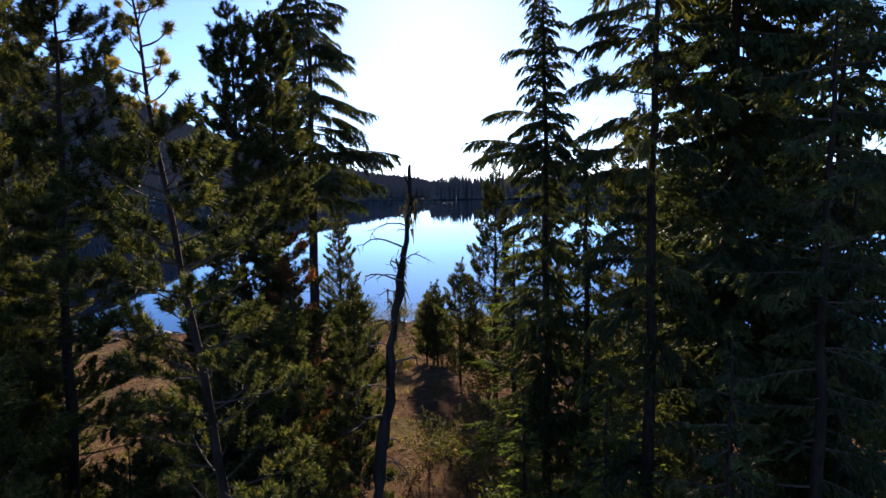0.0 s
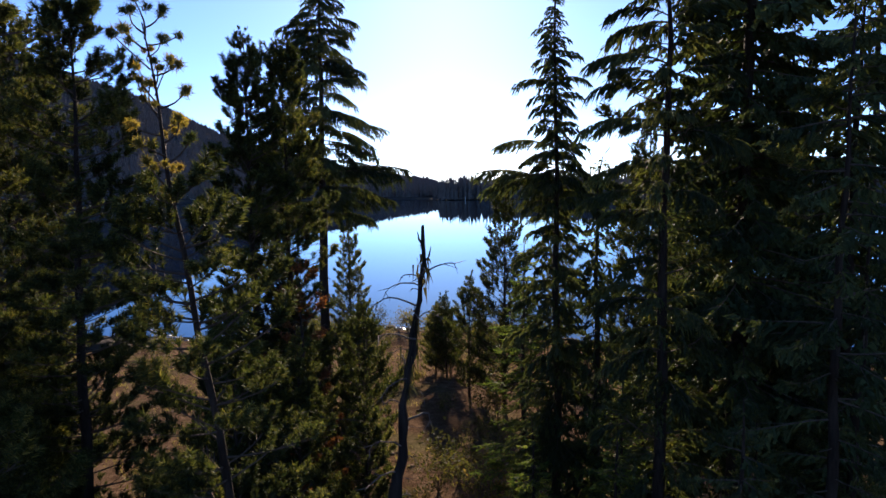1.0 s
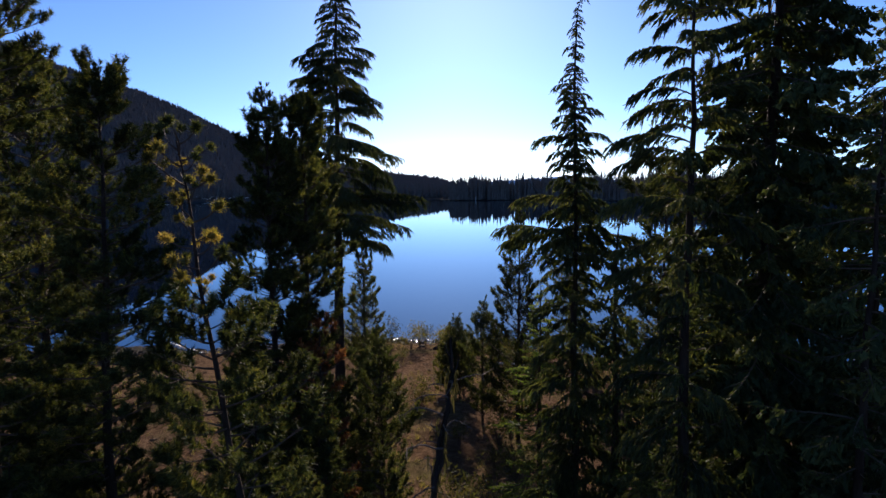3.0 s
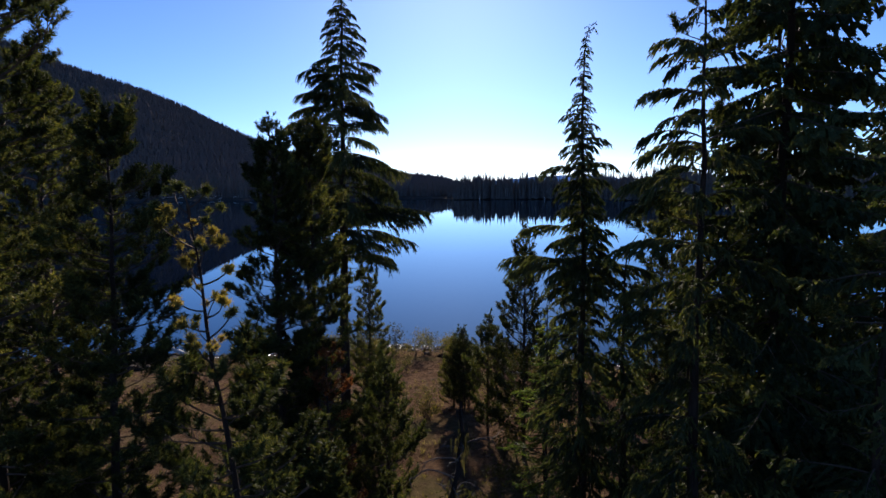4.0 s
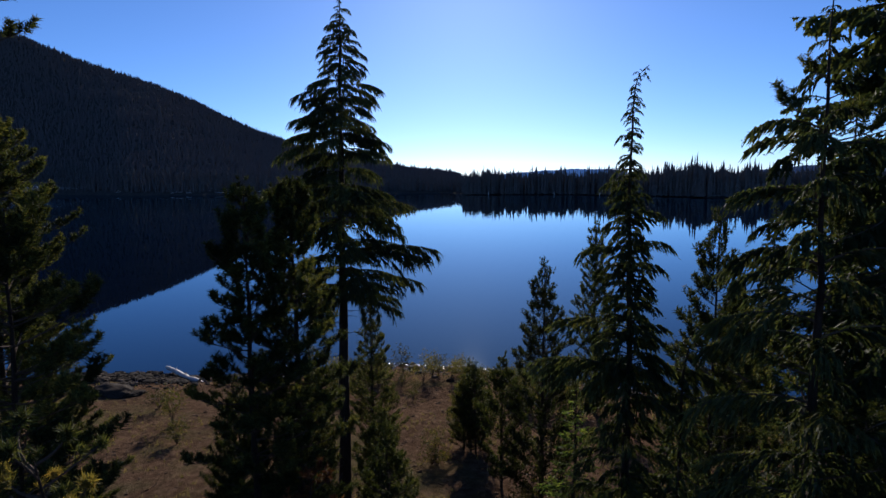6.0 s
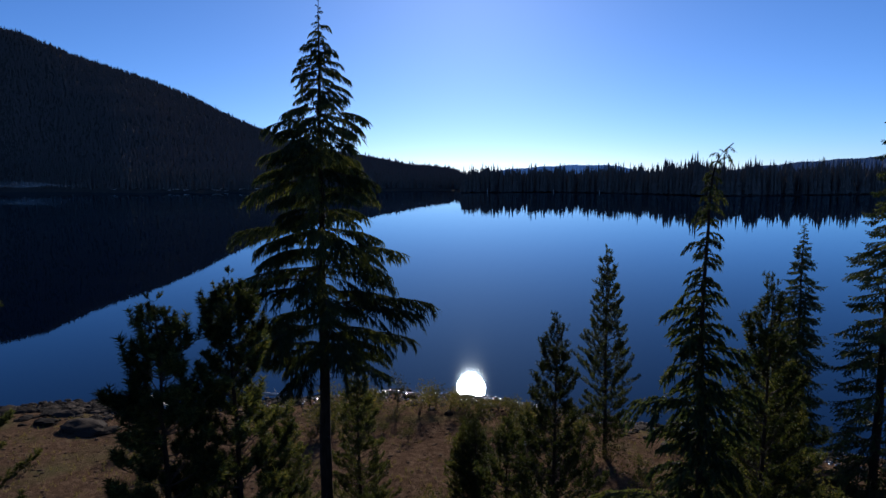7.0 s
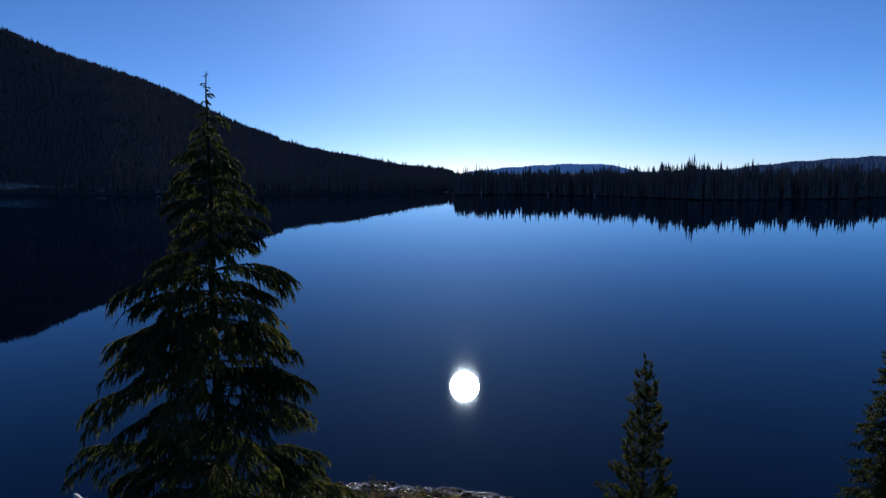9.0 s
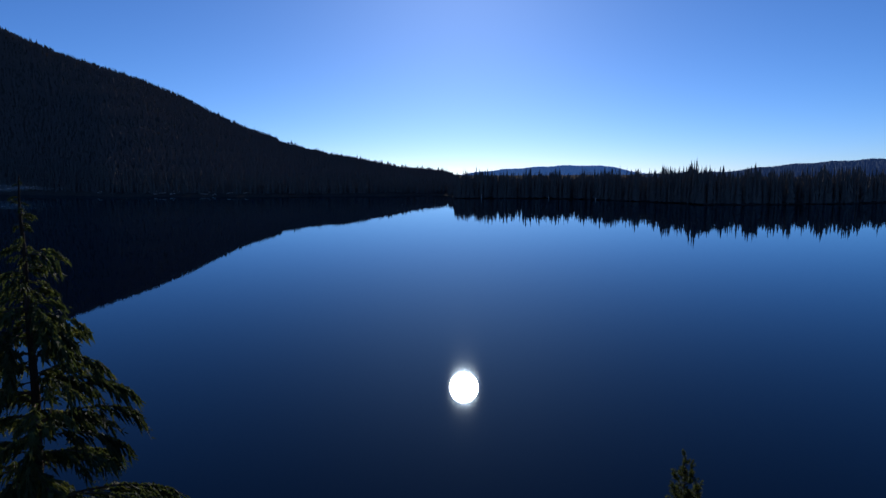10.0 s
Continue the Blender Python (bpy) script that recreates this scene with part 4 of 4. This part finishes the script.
def make_snag(x, y, top_x, top_z):
    rng = np.random.default_rng(40)
    z0 = float(ground_h(x, y)) - 0.15
    h, lean = top_z - z0, top_x - x
    root = new("snag")
    root.location = (x, y, z0)
    tagged(root, "leaning dead dark tree hung with ragged lichen", "dead tree")
    u = np.linspace(0, 1, 48)
    kink = np.interp(u, [0, 0.2, 0.4, 0.55, 0.63, 0.72, 0.8, 0.86, 0.9, 0.95, 1], [0, 0.05, -0.04, 0.03, -0.02, 0.03, -0.01, 0.02, 0.0, 0.05, 0.0])
    path = np.stack([lean * u + kink, 0.5 * kink[::-1] * u, h * u], -1)
    path[1:, :2] += rng.normal(0, 0.017, (47, 2))
    rad = np.interp(u, [0, 0.05, 0.6, 0.8, 0.92, 1], [0.16, 0.12, 0.07, 0.038, 0.018, 0.009]) * rng.uniform(0.75, 1.25, 48)
    b = Build()
    b.tube(path, rad, 10, 0)
    b.v[0] += rng.normal(0, 0.009, b.v[0].shape)
    part("trunk", b.mesh("trunk", [SNAG_BARK], True), root)
    for du, away, rise in ((0.975, 0.07, 0.16), (0.985, -0.05, 0.13)):
        p = path[int(du * 47)]
        fb = Build()
        fb.tube([p, p + np.array([away * 0.7, 0, rise * 0.4]), p + np.array([away, 0.02, rise])], [0.016, 0.011, 0.003], 5, 0)
        part("bare_branch", fb.mesh("bare_branch", [SNAG_BARK]), root)
    twigs = [curled_twig(0.16 + 0.06 * k, 60 + k) for k in range(8)]
    tatters = [shreds(9 + 3 * k, 0.015 + 0.006 * k, 90 + k) for k in range(5)]
    rr = random.Random(4)

    def at(v):
        return Vector([float(np.interp(v, u, path[:, i])) for i in range(3)])

    for v, a, k in ((0.945, 5, 5), (0.93, 185, 4), (0.905, 178, 7), (0.89, 20, 3), (0.87, 160, 2)):
        part("bare_branch", twigs[k], root, Matrix.Translation(at(v)) @ pose(0, 0, 0, 0, -25, a))
    for k in range(44):
        v = 0.95 - 0.72 * (k / 43) ** 1.1
        part("bare_branch", twigs[rr.randrange(8)], root, Matrix.Translation(at(v)) @ pose(0, 0, 0, 0, rr.uniform(-25, 15), rr.uniform(0, 360)) @ Matrix.Scale(rr.uniform(0.8, 1.5) * (1.5 - 0.7 * v), 4))
    for k in range(26):
        v = rr.uniform(0.93, 0.965) if k < 4 else rr.uniform(0.3, 0.9)
        part("lichen", tatters[rr.randrange(5)], root, Matrix.Translation(at(v)) @ pose(0, 0, 0, 0, 0, rr.uniform(0, 360)) @ Matrix.Scale(rr.uniform(0.7, 1.3), 4), "grey-brown hanging lichen")


make_snag(-1.35, 6.4, -0.3, 11.55)


def pompon(length, seed, leaf):
    """A thin bare twig that ends in one or two round tufts of needles."""
    rng = np.random.default_rng(seed)
    b = Build()
    u = np.linspace(0, 1, 5)
    pts = np.stack([length * u, 0.04 * np.sin(3 * u), 0.3 * length * u * u], -1)
    b.tube(pts, 0.009 - 0.004 * u, 4, 0)
    for p, r, k in ((pts[-1], 1.0, 210), (pts[3] + np.array([0, 0.05, 0.03]), 0.75, 110)):
        way = rng.normal(size=(k, 3)) + np.array([0.7, 0, 0.45])
        b.blades(p + rng.normal(0, 0.014, (k, 3)), way, 0.066 * r * rng.uniform(0.6, 1.15, k), 0.008, rng, 1)
    return b.mesh("bough", [TWIG, leaf])


POMPONS = {leaf: [pompon(0.22 + 0.05 * k, 400 + k, leaf) for k in range(4)] for leaf in (NEEDLE_YELLOW, NEEDLE_PINE)}
base_z = float(ground_h(-1.7, 6.6)) - 0.15
rp = random.Random(5)
for k in range(30):
    z = 13.55 - base_z - 1.9 * (k / 29) ** 1.1
    leaf = NEEDLE_PINE if k < 4 or rp.random() < 0.12 else NEEDLE_YELLOW
    m = Matrix.Translation((-1.35 * z / (13.6 - base_z), 0, z)) @ pose(0, 0, 0, 0, -rp.uniform(5, 40), k * 137.5) @ Matrix.Scale(rp.uniform(0.8, 1.3), 4)
    part("bough", POMPONS[leaf][k % 4], sparse, m)


# ---- shrubs ----
def shrub_mesh(seed, wide, high, leaf):
    rng = np.random.default_rng(seed)
    stems, leaves = Build(), Build()
    for k in range(12):
        a = rng.uniform(0, 6.28)
        lean_out = rng.uniform(0.1, 1.0) * wide
        end = np.array([math.cos(a) * lean_out, math.sin(a) * lean_out, high * rng.uniform(0.55, 1.0)])
        pts = [np.zeros(3), end * np.array([0.35, 0.35, 0.6]), end]
        stems.tube(pts, [0.012, 0.008, 0.003], 3, 0)
        n = 34
        base = end + rng.normal(0, 1, (n, 3)) * np.array([0.2 * wide, 0.2 * wide, 0.16 * high])
        base[:, 2] = np.maximum(base[:, 2], 0.03)
        leaves.blades(base, rng.normal(size=(n, 3)) + np.array([0, 0, 0.5]), rng.uniform(0.07, 0.13, n), rng.uniform(0.03, 0.06, n), rng, 0)
    return stems.mesh("woody_base", [TWIG]), leaves.mesh("foliage", [leaf])


SHRUBS = [shrub_mesh(200 + k, 0.55 + 0.1 * (k % 3), 0.7 + 0.15 * (k % 4), LEAF) for k in range(6)]


def shrub(x, y, size, seed, label):
    rng = random.Random(seed)
    root = new("shrub")
    root.matrix_world = pose(x, y, float(ground_h(x, y)) - 0.03, 0, 0, rng.uniform(0, 360)) @ Matrix.Scale(size, 4)
    tagged(root, label, "shrub", "shrubs on the bank")
    stems, leaves = SHRUBS[rng.randrange(6)]
    part("woody_base", stems, root)
    part("foliage", leaves, root)


rs = random.Random(77)
for k in range(84):
    x = rs.uniform(-8, 9)
    y = np.interp(x, SHORE_X, SHORE_Y) - rs.uniform(3.5, 12)
    if abs(x + 0.3) < 1.3 and y < 43:
        continue
    shrub(x, float(y), rs.uniform(0.7, 1.5), k, "low olive-brown shrub on the soil bank")
for k in range(22):
    x, y = rs.uniform(8, 18), rs.uniform(28, 40)
    if y > np.interp(x, SHORE_X, SHORE_Y) - 2.5:
        continue
    shrub(x, y, rs.uniform(0.8, 1.6), 100 + k, "low olive-brown shrub under the shore trees")
for k in range(16):
    x, y = rs.choice((-1, 1)) * rs.uniform(1.6, 6) - 0.5, rs.uniform(9, 26)
    shrub(x, y, rs.uniform(0.8, 1.5), 200 + k, "leafy green shrub in the undergrowth")
for k in range(18):
    x, y = rs.uniform(-9, -2.2), rs.uniform(8, 19)
    shrub(x, y, rs.uniform(1.0, 1.7), 300 + k, "dense green shrub in the shade of the pines")
for k, (x, y, size) in enumerate(((-0.5, 29.5, 1.0), (-0.75, 29.7, 0.9), (0.3, 18.2, 1.2), (1.0, 18.8, 1.4), (-0.3, 17.4, 0.9), (1.4, 17.2, 1.3), (0.9, 24.5, 0.8))):
    shrub(x, y, size, 500 + k, "rounded leafy green shrub beside the path")
for k in range(16):
    x, y = rs.uniform(1.5, 12), rs.uniform(10, 27)
    shrub(x, y, rs.uniform(1.0, 1.8), 400 + k, "dense green shrub under the firs")
for x, y, c in ((-0.55, 30.7, 1.1), (-17.5, 39.5, 1.2), (-15.2, 36.0, 1.5), (-13.8, 33.2, 1.4), (-13.2, 40.2, 0.9), (-21.5, 36.5, 0.8), (1.6, 31.5, 1.2), (1.0, 37.5, 1.2)):
    shrub(x, y, c, int(c * 100), "rounded olive shrub on the bare soil")


# ---- stones ----
def stone_mesh(seed, flat, div=2):
    rng = np.random.default_rng(seed)
    bm = bmesh.new()
    bmesh.ops.create_icosphere(bm, subdivisions=div, radius=1.0)
    k = rng.uniform(-3, 3, 3)
    for v in bm.verts:
        n = noise.noise(v.co * 1.1 + Vector(k)) * 0.45 + noise.noise(v.co * 2.7 + Vector(k)) * 0.2 + noise.noise(v.co * 7 + Vector(k)) * 0.06
        v.co *= 1.0 + n
        v.co.z *= flat
    me = bpy.data.meshes.new("stone")
    bm.to_mesh(me)
    bm.free()
    me.materials.append(STONE)
    return me


STONES = [stone_mesh(300 + k, 0.45 + 0.07 * (k % 5)) for k in range(9)]
BOULDERS = [stone_mesh(360 + k, 0.42, 4) for k in range(4)]
PEBBLES = [stone_mesh(330 + k, 0.6, 1) for k in range(5)]


def shore_spot(rng, lo, hi, x0=-34, x1=24):
    x = rng.uniform(x0, x1)
    y = float(np.interp(x, SHORE_X, SHORE_Y)) - rng.uniform(lo, hi)
    return x, y


rs = random.Random(5)
for k in range(300):
    x, y = shore_spot(rs, -0.8, 1.9, -30, -20) if k < 100 else shore_spot(rs, -0.7, 2.6) if k < 240 else shore_spot(rs, 2.0, 7.0)
    c = rs.uniform(0.1, 0.3) * (1.7 if rs.random() > 0.9 else 1.0)
    ob = new("stone", rs.choice(STONES))
    ob.matrix_world = pose(x, y, float(ground_h(x, y)) + 0.12 * c, rs.uniform(-12, 12), rs.uniform(-12, 12), rs.uniform(0, 360)) @ Matrix.Diagonal((c * rs.uniform(0.8, 1.4), c, c, 1))
    tagged(ob, "grey-brown weathered stone lying on the beach", "stone", "beach stones")
for x, y, c in ((-22.2, 43.0, 1.05), (-20.6, 42.4, 0.5), (-25.4, 44.4, 0.55), (-26.6, 46.6, 0.5), (-25.0, 46.3, 0.65), (-28.6, 47.4, 0.5), (-22.6, 45.2, 0.4), (-15.6, 47.6, 0.5), (-10.5, 49.0, 0.5), (11.0, 43.6, 0.45), (13.0, 43.2, 0.4), (-30.5, 48.2, 0.6), (-24.0, 47.6, 0.45), (-27.4, 45.4, 0.4)):
    ob = new("boulder", BOULDERS[int(c * 10) % 4])
    ob.matrix_world = pose(x, y, float(ground_h(x, y)) + 0.1 * c, 0, 0, x * 50) @ Matrix.Diagonal((c * 1.5, c, c * 0.9, 1))
    tagged(ob, "broad flat grey boulder sunk in the beach soil", "boulder", "beach boulders")

rng = np.random.default_rng(9)
pb = Build()
for k in range(3000):
    x = rng.uniform(-36, 26) if k < 1900 else rng.uniform(-5, 9)
    y = float(np.interp(x, SHORE_X, SHORE_Y)) - (rng.uniform(-0.8, 3.4) if k < 1900 else rng.uniform(-1.2, 1.0))
    me = PEBBLES[k % 5]
    v = np.array([p.co for p in me.vertices]) * rng.uniform(0.05, 0.14)
    a = rng.uniform(0, 6.28)
    v = np.stack([v[:, 0] * math.cos(a) - v[:, 1] * math.sin(a) + x, v[:, 0] * math.sin(a) + v[:, 1] * math.cos(a) + y, v[:, 2] + float(ground_h(x, y)) + 0.01], -1)
    pb.add(v, [list(p.vertices) for p in me.polygons])
tagged(new("pebbles", pb.mesh("pebbles", [WET], True)), "wet pebbles strewn along the waterline", "pebbles", kind="stuff")

kb = Build()
for k in range(1700):
    x = rng.uniform(-36, 24)
    y = float(np.interp(x, SHORE_X, SHORE_Y)) - (rng.uniform(-0.5, 1.6) if k < 1100 else rng.uniform(1.0, 5.5))
    me = STONES[k % 9] if k % 3 == 0 else PEBBLES[k % 5]
    c = rng.uniform(0.07, 0.2)
    if k % 4 == 1:
        x = rng.uniform(-28, -18.5)
        y = float(np.interp(x, SHORE_X, SHORE_Y)) - rng.uniform(0.2, 3.2)
        c = rng.uniform(0.15, 0.38)
    a = rng.uniform(0, 6.28)
    v = np.array([p.co for p in me.vertices]) * np.array([c * rng.uniform(0.9, 1.5), c, c * 0.9])
    v = np.stack([v[:, 0] * math.cos(a) - v[:, 1] * math.sin(a) + x, v[:, 0] * math.sin(a) + v[:, 1] * math.cos(a) + y, v[:, 2] + float(ground_h(x, y)) + 0.1 * c], -1)
    kb.add(v, [list(p.vertices) for p in me.polygons])
tagged(new("cobbles", kb.mesh("cobbles", [STONE])), "dark broken cobbles heaped along the beach", "cobbles", kind="stuff")

# ---- grass and litter ----
gb = Build()
n = 5200
gx = rng.uniform(-26, 14, n)
gy = np.interp(gx, SHORE_X, SHORE_Y) - 3 - rng.uniform(0, 1, n) ** 0.8 * 40
keep = wave(gx, gy, 3.3, 6) > -0.15
gx, gy = gx[keep], gy[keep]
gz = ground_h(gx, gy)
for _ in range(5):
    base = np.stack([gx + rng.normal(0, 0.06, len(gx)), gy + rng.normal(0, 0.06, len(gx)), gz - 0.01], -1)
    gb.blades(base, rng.normal(0, 0.35, (len(gx), 3)) + np.array([0, 0, 1.0]), rng.uniform(0.1, 0.3, len(gx)), rng.uniform(0.015, 0.03, len(gx)), rng, 0)
tagged(new("grass", gb.mesh("grass", [GRASS])), "thin dry grass tufts on the bank", "grass", kind="stuff")
lb = Build()
n = 2600
lx = rng.uniform(-26, 12, n)
ly = np.interp(lx, SHORE_X, SHORE_Y) - 1.5 - rng.uniform(0, 1, n) * 38
lz = ground_h(lx, ly) + 0.012
ang = rng.uniform(0, 6.28, n)
lb.blades(np.stack([lx, ly, lz], -1), np.stack([np.cos(ang), np.sin(ang), rng.normal(0, 0.1, n)], -1), rng.uniform(0.1, 0.5, n), rng.uniform(0.02, 0.05, n), rng, 0)
tagged(new("twig_litter", lb.mesh("twig_litter", [TWIG])), "fallen twigs and cones scattered on the soil", "litter", kind="stuff")


cb = Build()
n = 1500
for k in range(n):
    x = rng.uniform(-27, 12)
    y = float(np.interp(x, SHORE_X, SHORE_Y)) - 2.5 - 30 * rng.uniform() ** 1.4
    me = PEBBLES[k % 5]
    c = rng.uniform(0.03, 0.1)
    v = np.array([p.co for p in me.vertices]) * np.array([c * rng.uniform(0.8, 1.8), c, c * 0.7])
    cb.add(v + np.array([x, y, float(ground_h(x, y)) + 0.2 * c]), [list(p.vertices) for p in me.polygons])
tagged(new("soil_clods", cb.mesh("soil_clods", [CLOD])), "loose clods of earth and gravel on the bare bank", "clods", kind="stuff")

# ---- driftwood ----
def log(name, pts, r0, r1, seed, label, stubs=2):
    rng = np.random.default_rng(seed)
    p = np.asarray(pts, float)
    t = np.linspace(0, 1, 12)
    s = np.linspace(0, 1, len(p))
    path = np.stack([np.interp(t, s, p[:, i]) for i in range(3)], -1) + rng.normal(0, 0.02, (12, 3))
    b = Build()
    rad = (r0 + (r1 - r0) * t) * rng.uniform(0.88, 1.12, 12)
    rad[0] *= 0.7
    rad[-1] *= 0.6
    b.tube(path, rad, 8, 0)
    root = new(name)
    root.location = path[0]
    b.v = [v - path[0] for v in b.v]
    tagged(root, label, "driftwood", "driftwood on the beach")
    part("log", b.mesh("log", [DRIFT], True), root)
    for k in range(stubs):
        q = path[3 + 4 * k] - path[0]
        sb = Build()
        w = rng.normal(size=3) * 0.6 + np.array([0, 0, 0.8])
        sb.tube([q, q + w * 0.15, q + w * 0.35], [r0 * 0.45, r0 * 0.3, r0 * 0.1], 5, 0)
        part("stub", sb.mesh("stub", [DRIFT], True), root)


log("driftwood_log", [(-21.9, 50.7, 0.5), (-20.6, 49.6, 0.45), (-19.2, 48.0, 0.5), (-17.9, 46.8, 0.62)], 0.16, 0.2, 1, "long bleached white log lying across the stony beach", 1)
log("driftwood_log", [(-13.9, 51.3, 0.3), (-12.5, 51.0, 0.28), (-11.2, 50.3, 0.35)], 0.1, 0.13, 2, "short bleached log at the waterline")
log("driftwood_branch", [(4.2, 38.9, 1.62), (4.9, 38.7, 1.6), (5.7, 38.4, 1.64)], 0.05, 0.07, 3, "pale dead branch lying on the bank", 2)
log("driftwood_branch", [(-0.6, 8.2, 3.05), (-0.2, 8.0, 3.1), (0.25, 8.1, 3.3)], 0.05, 0.04, 4, "pale forked dead branch on the ground", 1)


# ---- far shore ----
rng = np.random.default_rng(21)
fb = Build()
for k in range(70):
    az = rng.uniform(-27.5, -16)
    r = float(np.interp(az, FAR_AZ, FAR_R)) + rng.uniform(6, 26)
    x, y = r * math.sin(radians(az)), 19 + r * math.cos(radians(az))
    a, l = rng.uniform(0, 3.14), rng.uniform(1.5, 5)
    z = max(0.2, float(ground_h(x, y))) + 0.5
    d = np.array([math.cos(a), math.sin(a), rng.uniform(-0.1, 0.25)]) * l
    p = np.array([x, y, z])
    fb.tube([p, p + d * 0.5, p + d], [0.35, 0.3, 0.15], 5, 0)
tagged(new("far_driftwood", fb.mesh("far_driftwood", [DRIFT])), "bleached logs stranded along the far shore", "driftwood", kind="stuff")
for k, (az, h) in enumerate(((5.4, 3.6), (11.6, 2.4), (15.8, 2.2))):
    r = float(np.interp(az, FAR_AZ, FAR_R)) + 7 * float(wave(np.array(az * 3), 0, 1.9, 4)) + 0.8
    x, y = r * math.sin(radians(az)), 19 + r * math.cos(radians(az))
    b = Build()
    b.tube([(0, 0, -0.3), (0.1, 0, h * 0.5), (0.25 * (-1) ** k, 0, h)], [0.3, 0.24, 0.1], 6, 0)
    ob = new("bleached_snag", b.mesh("bleached_snag", [DRIFT], True))
    ob.location = (x, y, float(ground_h(x, y)))
    tagged(ob, "bare bleached dead trunk standing at the far waterline", "dead tree", "far dead trunks")

db = Build()
for k in range(150):
    az = rng.uniform(-31, -14) if k < 110 else rng.uniform(-14, 2)
    r = float(np.interp(az, FAR_AZ, FAR_R)) + 16 + 60 * rng.uniform() ** 1.5
    x, y = r * math.sin(radians(az)), 19 + r * math.cos(radians(az))
    z, h = float(ground_h(x, y)), rng.uniform(8, 17)
    db.tube([(x, y, z - 0.3), (x + rng.normal(0, 0.2), y, z + h * 0.5), (x + rng.normal(0, 0.5), y, z + h)], [0.3, 0.22, 0.06], 4, 0)
tagged(new("far_dead_trunks", db.mesh("far_dead_trunks", [DEAD])), "grey bare dead trunks standing along the mountain's foot", "dead trees", kind="stuff")

mist, mn, ml, mb = material("mist", 1.0, 0.0)
mb.inputs["Base Color"].default_value = (0.8, 0.82, 0.85, 1)
mb.inputs["Alpha"].default_value = 0.03
ms = Build()
ma = np.linspace(-44, -29, 40)
for layer in range(3):
    rr = 700 + 60 * layer
    top = 9.5 + layer + 1.6 * np.sin(ma * 1.3 + layer)
    low = 7.5 - layer * 0.6 + 0.8 * np.sin(ma * 2.1)
    fade = np.clip((-28.9 - ma) / 5.0, 0, 1)
    mid = (top + low) / 2
    x, y = rr * np.sin(np.radians(ma)), 19 + rr * np.cos(np.radians(ma))
    for off in (0.0, 9.0):
        up = np.stack([x, y + off, mid + (top - mid) * fade], -1)
        dn = np.stack([x, y + off, mid + (low - mid) * fade], -1)
        ms.add(np.concatenate([up, dn]), [(i, i + 1, 41 + i, 40 + i) for i in range(39)])
tagged(new("mist_bank", ms.mesh("mist_bank", [mist], True)), "thin white morning mist hanging over the far water", "mist", kind="stuff")
